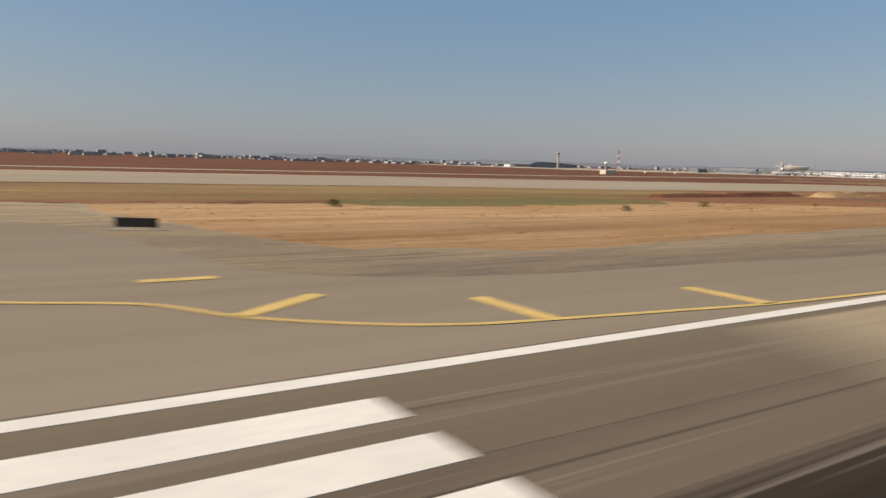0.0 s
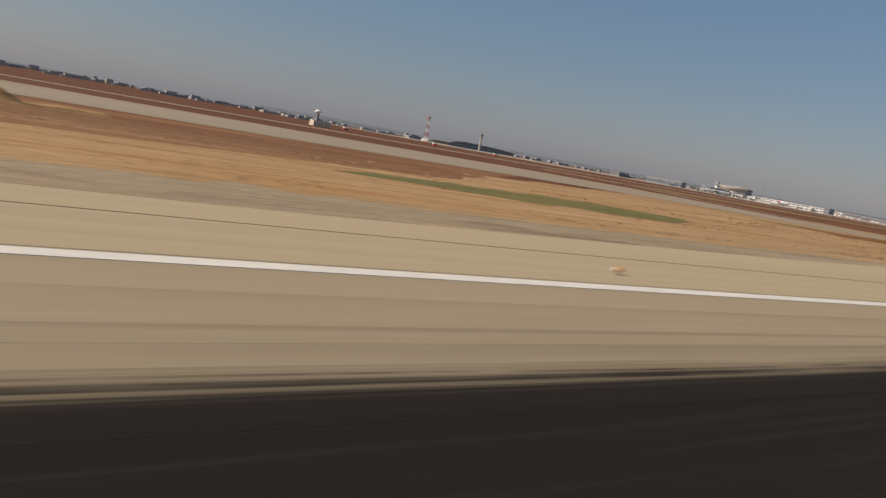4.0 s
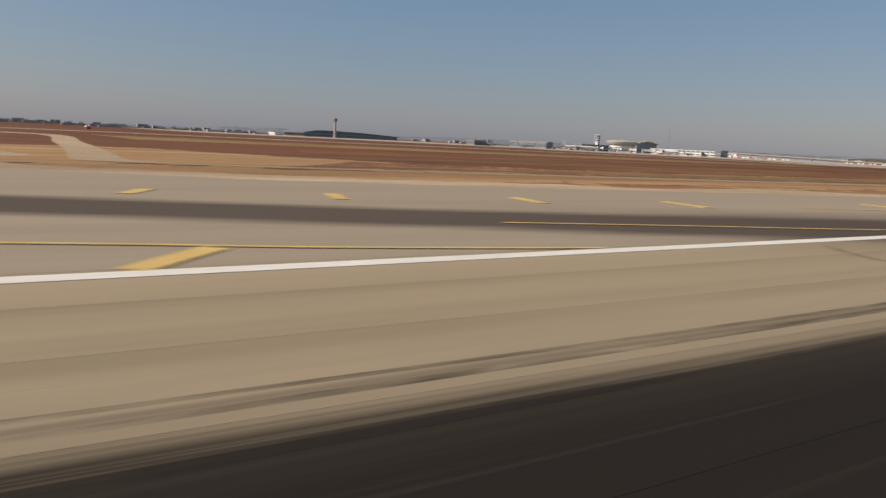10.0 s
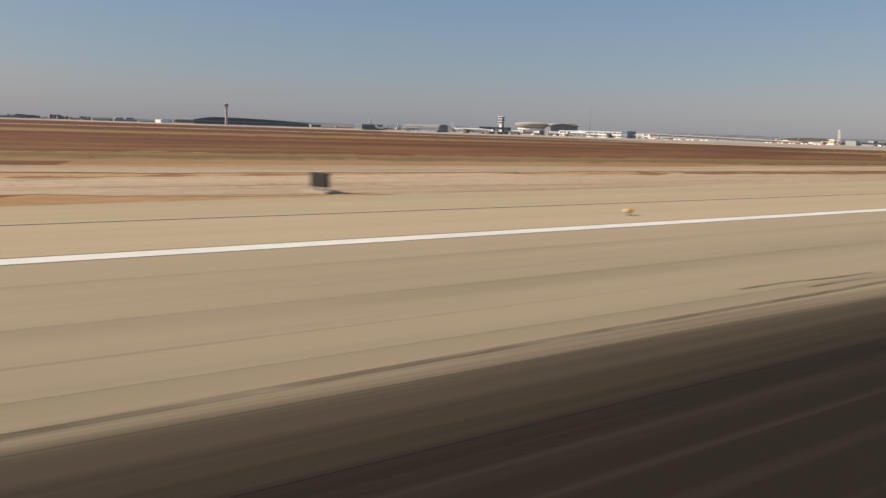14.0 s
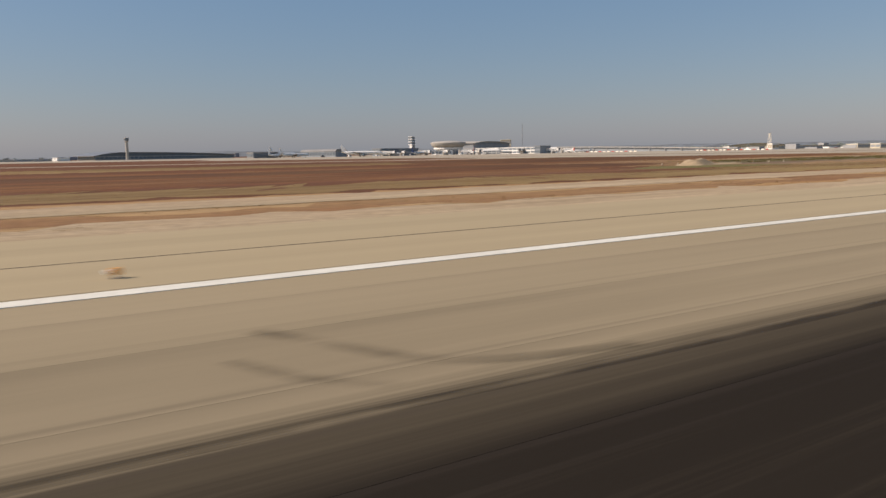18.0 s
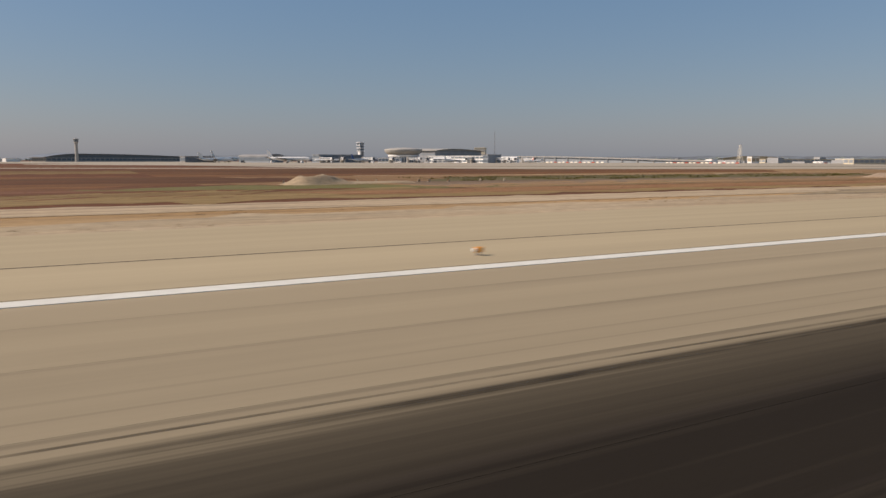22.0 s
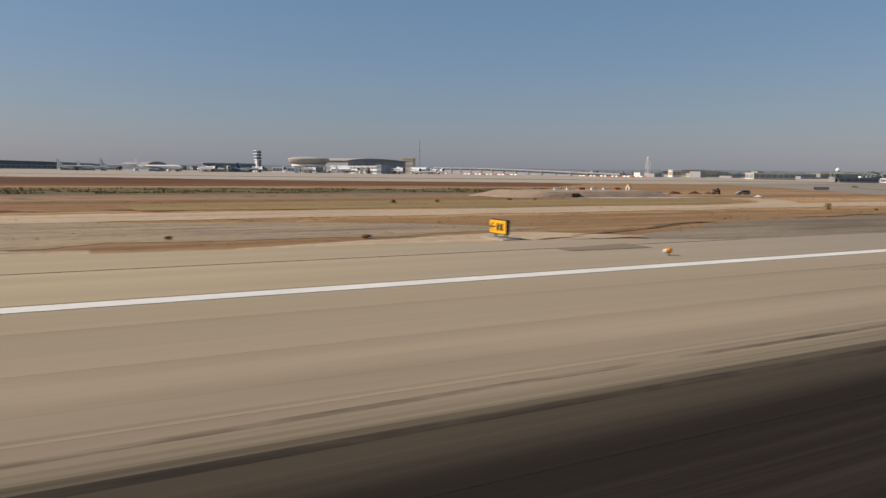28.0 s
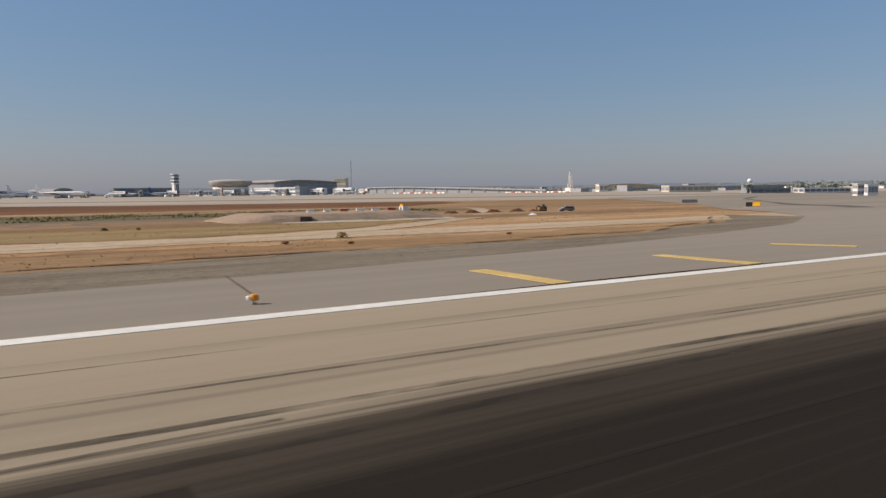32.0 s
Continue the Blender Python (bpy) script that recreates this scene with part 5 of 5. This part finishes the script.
def block(name, label, where, turn, length, depth, height, wall, bays=8, storeys=2, glazing="far_glass", roof="roof", cat="building", arch=0.0, bow=0.0, peak=0.0):
    """A building with storeys of framed windows, a parapet or an arched roof, and its long front towards the runway."""
    t = thing(name, label, cat, (*where, ground_z(where[1]) - 0.1), turn)
    L, D = length / 2, depth / 2
    part("wall", boxes((-L, L, -D, D, 0, height)), wall, t)
    if bow:
        bm = bmesh.new()
        n = 18
        rows = []
        rise = lambda u: bow * (1 - ((u - peak) / ((1 - peak) if u > peak else (1 + peak))) ** 2)
        for i in range(n + 1):
            u = 2 * i / n - 1
            z = height + rise(u)
            rows.append([bm.verts.new((L * 1.04 * u, y, h)) for y, h in ((-D * 1.15, z), (-D * 1.15, z + 0.8), (D * 1.15, z + 0.8 + depth * 0.015), (D * 1.15, z))])
        for a, b in zip(rows, rows[1:]):
            for i in range(4):
                bm.faces.new((a[i], a[(i + 1) % 4], b[(i + 1) % 4], b[i]))
        bm.faces.new(rows[0]), bm.faces.new(rows[-1][::-1])
        part("roof", bm, roof, t)
        bm = bmesh.new()
        low, high = [], []
        for i in range(n + 1):
            u = 2 * i / n - 1
            low.append([bm.verts.new((L * u, y, height - 0.05)) for y in (-D * 0.98, D * 0.98)])
            high.append([bm.verts.new((L * u, y, height + rise(u) + 0.05)) for y in (-D * 0.98, D * 0.98)])
        for i in range(n):
            for k in (0, 1):
                bm.faces.new((low[i][k], low[i + 1][k], high[i + 1][k], high[i][k]))
        part("clerestory", bm, glazing, t, "dark glazed band under the bowed roof")
    elif arch:
        bm = bmesh.new()
        n = 10
        a = [bm.verts.new((-L * 1.02, D * 1.08 * math.cos(math.pi * i / n), height + arch * math.sin(math.pi * i / n))) for i in range(n + 1)]
        b = [bm.verts.new((L * 1.02, v.co.y, v.co.z)) for v in a]
        for i in range(n):
            bm.faces.new((a[i], a[i + 1], b[i + 1], b[i]))
        bm.faces.new(a), bm.faces.new(b[::-1]), bm.faces.new((a[0], b[0], b[-1], a[-1]))
        part("roof", bm, roof, t)
    else:
        part("roof", boxes((-L - 0.6, L + 0.6, -D - 0.6, D + 0.6, height, height + max(0.5, height * 0.06))), roof, t)
    sh, bw = height / storeys, length / bays
    for s in range(storeys):
        for i in range(bays):
            x = -L + bw * (i + 0.5)
            part("window", boxes((x - bw * 0.42, x + bw * 0.42, -D - 0.25, -D + 0.1, s * sh + sh * 0.28, s * sh + sh * 0.82)), glazing, t)
    m = max(1, int(depth / bw))
    for s in range(storeys):
        for i in range(m):
            y = -D + depth * (i + 0.5) / m
            part("window", boxes((-L - 0.25, -L + 0.1, y - depth / m * 0.4, y + depth / m * 0.4, s * sh + sh * 0.28, s * sh + sh * 0.82)), glazing, t)
    return t


# the old hall far off with a long bowed roof
block("terminal_hall", "long dark hall with a bowed pale roof", (1424, 1684), 24.5, 344, 60, 8, "stone_grey", 36, 1, "far_glass", "roof", "terminal", bow=7.0, peak=-0.62)
block("apron_shed", "small white shed beside the old hall", (1222, 1600), 20, 24, 20, 6, "white", 3, 1, "white", "white", "building")

# the rotunda and its piers
rot_ = thing("terminal_rotunda", "round beige rotunda flaring to a wide roof", "terminal", (1806, 1129, -0.06))
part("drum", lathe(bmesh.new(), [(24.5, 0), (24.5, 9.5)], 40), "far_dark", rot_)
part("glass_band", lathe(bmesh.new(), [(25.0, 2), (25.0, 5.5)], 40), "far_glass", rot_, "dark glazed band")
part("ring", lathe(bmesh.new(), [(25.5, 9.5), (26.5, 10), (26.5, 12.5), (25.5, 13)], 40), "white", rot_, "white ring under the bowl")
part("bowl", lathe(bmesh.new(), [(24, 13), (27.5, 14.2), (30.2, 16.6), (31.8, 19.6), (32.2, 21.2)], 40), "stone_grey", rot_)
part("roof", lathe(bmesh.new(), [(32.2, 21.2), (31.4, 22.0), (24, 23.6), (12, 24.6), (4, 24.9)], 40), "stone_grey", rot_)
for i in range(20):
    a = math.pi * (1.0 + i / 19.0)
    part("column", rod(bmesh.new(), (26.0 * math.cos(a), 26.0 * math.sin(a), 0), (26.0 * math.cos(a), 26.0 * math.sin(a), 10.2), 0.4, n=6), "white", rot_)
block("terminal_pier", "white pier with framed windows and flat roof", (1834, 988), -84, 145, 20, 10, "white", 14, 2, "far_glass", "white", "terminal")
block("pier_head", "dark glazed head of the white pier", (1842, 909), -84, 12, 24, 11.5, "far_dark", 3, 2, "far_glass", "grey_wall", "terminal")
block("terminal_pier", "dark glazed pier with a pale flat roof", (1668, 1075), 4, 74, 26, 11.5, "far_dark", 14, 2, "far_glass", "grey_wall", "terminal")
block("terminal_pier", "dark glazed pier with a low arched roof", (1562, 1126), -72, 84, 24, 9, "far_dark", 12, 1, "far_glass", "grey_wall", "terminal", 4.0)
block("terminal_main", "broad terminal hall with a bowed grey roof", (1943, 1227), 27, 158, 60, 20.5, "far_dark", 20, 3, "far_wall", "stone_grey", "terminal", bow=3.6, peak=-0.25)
block("roof_plant", "beige plant room above the terminal roof", (2061, 1293), -40, 22, 20, 28, "cream", 4, 3, "stone_grey", "cream", "building")
for x, y, w, h in ((1818, 1010, 30, 8), (1855, 1000, 40, 10), (1895, 1000, 22, 9.5), (1942, 1010, 26, 9.5)):
    block("gate_lounge", "white gate lounge with arched roof and dark flank", (x, y), -46, w, 16, h * 0.75, "white", max(3, int(w / 7)), 2, "far_glass", "white", "terminal", h * 0.3)
    block("gate_link", "dark glazed link beside a white gate lounge", (x + w * 0.62, y + 12), -32, w * 0.5, 12, h * 0.8, "far_dark", 3, 2, "far_glass", "grey_wall", "terminal")
block("gate_lounge", "low white gate lounge beside the rotunda", (1748, 1058), -40, 34, 16, 7, "white", 6, 1, "far_glass", "white", "terminal")
block("cargo_shed", "pale grey shed behind the parked aircraft", (1478, 1180), 8, 44, 24, 9, "grey_wall", 8, 1, "far_glass", "grey_wall", "building")

# an elevated road that comes down beside the barriers
via = thing("approach_viaduct", "long thin concrete viaduct ramping down past the apron", "viaduct", (2118, 1300, -0.1))
RAMP = [(0, 11.4), (110, 11.2), (200, 10.4), (290, 8.8), (380, 7.0), (460, 5.2), (540, 3.4)]
for (da, za), (db, zb) in zip(RAMP, RAMP[1:]):
    for name, x0, x1, low, high, mat in (("deck", 0.4, 12, -1.6, -0.4, "far_dark"), ("parapet", 0, 0.4, -0.5, 0.6, "stone_grey"), ("apron_wall", 3.2, 4.0, None, -1.6, "far_dark")):
        bm = bmesh.new()
        v = [bm.verts.new((x, -d, (za if d == da else zb) + z if z is not None else 0)) for d in (da, db) for x in (x0, x1) for z in (low, high)]
        for f in ((0, 1, 3, 2), (4, 6, 7, 5), (0, 4, 5, 1), (2, 3, 7, 6), (0, 2, 6, 4), (1, 5, 7, 3)):
            bm.faces.new([v[i] for i in f])
        part(name, bm, mat, via)
for i in range(14):
    part("column", boxes((0.6, 1.8, -36 * i - 1.2, -36 * i, 0, along(RAMP, 36 * i) - 1.5)), "far_wall", via)
for i in range(12):
    part("lamp_post", rod(bmesh.new(), (0.6, -40 * i, along(RAMP, 40 * i)), (0.6, -40 * i, along(RAMP, 40 * i) + 5.5), 0.14, n=5), "far_wall", via)

# sheds and buildings past the exit
block("arched_hangar", "cream hangar with a shallow arched roof", (2511, 998), -45, 110, 60, 8.5, "cream", 12, 1, "cream", "far_dark", "hangar", bow=4.0)
block("hangar_annexe", "white annexe standing before the hangar", (2216, 757), -18, 13, 12, 9.5, "white", 2, 1, "beige", "white", "building")
block("workshop", "cream workshop with flat roof", (2330, 660), -18, 66, 24, 6.5, "cream", 9, 1, "far_dark", "white", "building")
block("workshop", "low white workshop beside the ball tower", (2160, 405), -22, 48, 16, 4.2, "white", 8, 1, "far_glass", "white", "building")
block("workshop", "low grey workshop beside the ball tower", (2105, 425), -22, 40, 14, 4.0, "far_wall", 6, 1, "far_glass", "roof", "building")
block("workshop", "cream block beside the far taxiway", (2090, 505), -24, 44, 18, 6.0, "cream", 7, 1, "far_dark", "white", "building")
block("gate_house", "small white block beside the far taxiway", (2006, 285), -25, 5, 5, 8.0, "white", 2, 2, "grey_wall", "white", "building")
block("gate_house", "white frame building beside the far taxiway", (2030, 290), -25, 8, 6, 7.5, "white", 3, 1, "far_dark", "white", "building")
block("workshop", "long cream depot beyond the exit", (2420, 830), -14, 150, 30, 6, "cream", 18, 1, "far_dark", "beige", "building")
block("workshop", "beige depot beyond the exit", (2500, 700), -14, 90, 26, 7, "beige", 10, 1, "far_dark", "cream", "building")


def airliner(name, label, where, turn, length, tail, group="parked airliners"):
    """A parked airliner: tube with nose and tail cone, swept wings, fin, tailplanes, engines, gear. Nose towards +x."""
    t = thing(name, label, "aircraft", (*where, -0.06), turn, group)
    L, r = length, length * 0.045
    z = r * 2.0
    prof = [(0.02, -0.5), (0.35, -0.44), (0.75, -0.34), (1, -0.2), (1, 0.3), (0.95, 0.38), (0.7, 0.45), (0.3, 0.49), (0.02, 0.5)]
    bm = bmesh.new()
    rings = [[bm.verts.new((L * x, r * s * math.cos(2 * math.pi * i / 14), z + (0.55 * r * (1 - s) if x < 0 else -0.2 * r * (1 - s)) + r * s * math.sin(2 * math.pi * i / 14))) for i in range(14)] for s, x in prof]
    for a, b in zip(rings, rings[1:]):
        for i in range(14):
            bm.faces.new((a[i], a[(i + 1) % 14], b[(i + 1) % 14], b[i]))
    part("fuselage", bm, "white", t)

    def plate(name, pts, thick, axis, mat):
        bm = bmesh.new()
        off = Vector((0, thick, 0)) if axis == "y" else Vector((0, 0, thick))
        a = [bm.verts.new(Vector(p) - off / 2) for p in pts]
        b = [bm.verts.new(Vector(p) + off / 2) for p in pts]
        bm.faces.new(a[::-1]), bm.faces.new(b)
        for i in range(len(pts)):
            bm.faces.new((a[i], a[(i + 1) % len(pts)], b[(i + 1) % len(pts)], b[i]))
        return part(name, bm, mat, t)

    plate("fin", [(-0.36 * L, 0, z + 0.8 * r), (-0.46 * L, 0, z + 4.4 * r), (-0.51 * L, 0, z + 4.4 * r), (-0.48 * L, 0, z + 0.7 * r)], 0.1 * r, "y", tail)
    for s in (-1, 1):
        plate("wing", [(0.12 * L, s * 0.7 * r, z - 0.5 * r), (-0.16 * L, s * 0.44 * L, z + 0.5 * r), (-0.21 * L, s * 0.44 * L, z + 0.5 * r), (-0.10 * L, s * 0.7 * r, z - 0.5 * r)], 0.16 * r, "z", "grey_wall")
        plate("tailplane", [(-0.40 * L, s * 0.3 * r, z + 0.5 * r), (-0.49 * L, s * 0.16 * L, z + 0.8 * r), (-0.52 * L, s * 0.16 * L, z + 0.8 * r), (-0.47 * L, s * 0.3 * r, z + 0.5 * r)], 0.1 * r, "z", "grey_wall")
        engine = part("engine", lathe(bmesh.new(), [(0.35 * r, 0), (0.5 * r, 0.2 * r), (0.5 * r, 1.2 * r), (0.3 * r, 2.0 * r)], 12), "white", t)
        engine.matrix_local = Matrix.Translation(Vector((0.06 * L, s * 0.15 * L, z - 0.95 * r)) * K) @ pose(0, 0, 0, 0, -90, 0)
        part("main_gear", rod(bmesh.new(), (-0.04 * L, s * 0.06 * L, 0), (-0.04 * L, s * 0.06 * L, z - 0.6 * r), 0.25 * r), "rubber", t)
        part("window_row", boxes((-0.3 * L, 0.38 * L, s * r * 0.975 - 0.05, s * r * 0.975 + 0.05, z + 0.18 * r, z + 0.36 * r)), "far_glass", t)
    part("nose_gear", rod(bmesh.new(), (0.38 * L, 0, 0), (0.38 * L, 0, z - 0.6 * r), 0.2 * r), "rubber", t)
    return t


airliner("airliner", "large white airliner parked side on at the apron", (1565, 992), -29.5, 61, "white")
airliner("airliner", "white airliner with pale fin parked at the apron", (1475, 1030), 8, 48, "white")
airliner("airliner", "white airliner with white fin parked far off", (1543, 1260), 25, 66, "white")
airliner("airliner", "small white airliner parked near the old hall", (1500, 1160), 12, 44, "white")
airliner("airliner", "white airliner parked nose out beside the pier", (1760, 985), 60, 40, "red")
airliner("airliner", "white airliner parked beside the pier front", (1800, 950), 15, 36, "white")
airliner("airliner", "white airliner with tail towards the terminal", (1690, 1035), 25, 44, "blue")
airliner("airliner", "white airliner parked past the gate lounges", (1873, 850), 165, 30, "white")
airliner("airliner", "white airliner parked by the dark pier", (1640, 1045), 160, 40, "grey_wall")
airliner("airliner", "small white airliner by the gate lounges", (1945, 960), 80, 30, "red")



def jet_bridge(where, turn, length):
    """A boarding bridge: closed tunnel on a drive column, round head at the building, cab at the aircraft."""
    t = thing("jet_bridge", "white boarding bridge on a grey drive column", "bridge", (*where, -0.06), turn, "boarding bridges")
    part("tunnel", boxes((0, length, -1.7, 1.7, 4.4, 7.6), bevel=0.15), "white", t)
    part("tunnel_window", boxes((1.0, length - 1.0, -1.78, -1.7, 5.6, 6.6)), "far_glass", t)
    part("head", lathe(bmesh.new(), [(2.6, 0), (2.6, 8.2), (1.2, 8.8)], 12), "stone_grey", t)
    cab = part("cab", boxes((length, length + 3.2, -2.2, 2.2, 4.0, 8.0), bevel=0.3), "white", t)
    part("canopy", boxes((length + 3.2, length + 3.8, -1.9, 1.9, 4.3, 7.8), bevel=0.2), "dark_wall", cab, "dark folding canopy")
    part("drive_column", boxes((length * 0.7, length * 0.7 + 1.2, -1.5, 1.5, 0, 4.4), bevel=0.1), "grey_wall", t)
    for sy in (-1, 1):
        part("wheel", rod(bmesh.new(), (length * 0.7 + 0.6, sy * 1.5, 0.7), (length * 0.7 + 0.6, sy * 2.1, 0.7), 0.7, n=10), "rubber", t)
    return t


for x, y, turn, length in ((1600, 1058, -110, 22), (1632, 1052, -60, 20), (1664, 1050, -100, 18), (1700, 1052, -70, 20), (1740, 1040, -105, 22), (1768, 1034, -60, 20), (1790, 1010, -120, 18), (1826, 940, -140, 20), (1846, 905, -60, 18), (1880, 985, -95, 20), (1915, 985, -80, 20), (1950, 985, -70, 20)):
    jet_bridge((x, y), turn, length)

# apron vehicles as a row of small white vans and trucks
for k in range(14):
    vehicle("service_van", "white service van on the apron", (1500 + 36 * k, 985 - 14 * (k % 4), -0.06), 20 * k, 6.0, 3.0, "white" if k % 4 else "grey_wall", "van")


def city(name, label, x0, x1, y0, y1, n, low, high, seed, material, wide=26):
    """Far roofs along the horizon, joined."""
    rnd = random.Random(seed)
    verts, faces = [], []
    for _ in range(n):
        x, y, w, d, h = rnd.uniform(x0, x1), rnd.uniform(y0, y1), rnd.uniform(0.4, 1.4) * wide, rnd.uniform(10, 24), rnd.uniform(low, high) * (0.6 + rnd.random() ** 3)
        i = len(verts)
        verts += [((x + sx * w / 2) * K, (y + sy * d / 2) * K, z * K) for z in (-0.1, h) for sx, sy in ((-1, -1), (1, -1), (1, 1), (-1, 1))]
        faces += [(i, i + 1, i + 5, i + 4), (i + 1, i + 2, i + 6, i + 5), (i + 2, i + 3, i + 7, i + 6), (i + 3, i, i + 4, i + 7), (i + 4, i + 5, i + 6, i + 7)]
    me = bpy.data.meshes.new(name)
    me.from_pydata(verts, [], faces)
    me.materials.append(M[material])
    tagged(new(name, me), label, "buildings", "", "stuff")


# stone grey and far_wall here carry the distance haze in their colour
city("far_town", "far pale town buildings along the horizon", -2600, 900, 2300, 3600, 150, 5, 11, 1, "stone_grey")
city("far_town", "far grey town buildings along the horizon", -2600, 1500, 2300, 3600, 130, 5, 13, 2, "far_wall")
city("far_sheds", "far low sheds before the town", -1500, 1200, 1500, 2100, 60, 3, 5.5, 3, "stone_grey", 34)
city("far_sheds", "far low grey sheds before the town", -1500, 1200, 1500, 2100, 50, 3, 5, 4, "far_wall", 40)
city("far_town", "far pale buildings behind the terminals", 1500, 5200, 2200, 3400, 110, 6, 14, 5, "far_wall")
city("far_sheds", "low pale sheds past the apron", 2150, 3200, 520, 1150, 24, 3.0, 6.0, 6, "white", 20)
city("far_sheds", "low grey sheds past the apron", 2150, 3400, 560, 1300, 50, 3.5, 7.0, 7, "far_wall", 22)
city("far_sheds", "low cream sheds past the exit", 2400, 3200, 300, 560, 26, 3.0, 6.0, 8, "cream", 18)


def far_trees(name, label, x0, x1, y0, y1, n, low, high, seed):
    """Belts of trees far off: many small tilted leaf clumps over short trunks, joined."""
    rnd = random.Random(seed)
    verts, faces = [], []
    for _ in range(n):
        x, y, h = rnd.uniform(x0, x1), rnd.uniform(y0, y1), rnd.uniform(low, high)
        for _ in range(26):
            a, q, z = rnd.uniform(0, 6.28), h * 0.5 * math.sqrt(rnd.random()), h * rnd.uniform(0.15, 1.0)
            c = Vector((x + q * math.cos(a), y + q * math.sin(a), z))
            d = Vector((rnd.gauss(0, 1), rnd.gauss(0, 1), rnd.gauss(0, 0.8))).normalized() * h * 0.2
            e = d.orthogonal().normalized() * h * 0.16
            i = len(verts)
            verts += [tuple(p * K) for p in (c - d, c - e, c + d, c + e)]
            faces.append((i, i + 1, i + 2, i + 3))
        i = len(verts)
        verts += [(x * K - 0.1, y * K, -0.1), (x * K + 0.1, y * K, -0.1), (x * K, y * K, h * 0.6 * K)]
        faces.append((i, i + 1, i + 2))
    me = bpy.data.meshes.new(name)
    me.from_pydata(verts, [], faces)
    # one pale leaf colour, with the haze over the trees painted in
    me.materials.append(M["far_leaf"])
    tagged(new(name, me), label, "trees", "", "stuff")


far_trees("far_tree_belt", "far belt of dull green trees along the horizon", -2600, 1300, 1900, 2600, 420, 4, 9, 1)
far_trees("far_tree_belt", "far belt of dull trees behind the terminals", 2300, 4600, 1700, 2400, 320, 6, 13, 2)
far_trees("tree_group", "group of dark trees past the exit", 2440, 2620, 580, 640, 34, 8, 12, 3)
far_trees("tree_group", "group of dark trees beside the sheds", 2082, 2088, 428, 436, 6, 6, 9, 4)
far_trees("tree_group", "group of dark trees among the sheds", 2400, 3000, 800, 1100, 60, 6, 11, 5)

# low hills that close the horizon
bm = bmesh.new()
top = []
for i in range(121):
    x = -7000 + 130 * i
    y = 7600 - 0.00009 * (x - 800) ** 2
    h = 16 + 22 * noise.noise((x * 0.0011, 0, 0)) + 10 * noise.noise((x * 0.006, 5, 0)) + (26 if x > 2500 else 0)
    top.append((bm.verts.new((x, y - 500, -0.1)), bm.verts.new((x, y, max(6, h))), bm.verts.new((x, y + 900, -0.1))))
for a, b in zip(top, top[1:]):
    bm.faces.new((a[0], b[0], b[1], a[1])), bm.faces.new((a[1], b[1], b[2], a[2]))
# the hills' haze lies in their blue-grey colour alone
tagged(part("backdrop_hills", bm, "hill"), "low hills on the horizon, haze painted in as grey", "hills", "", "structure")
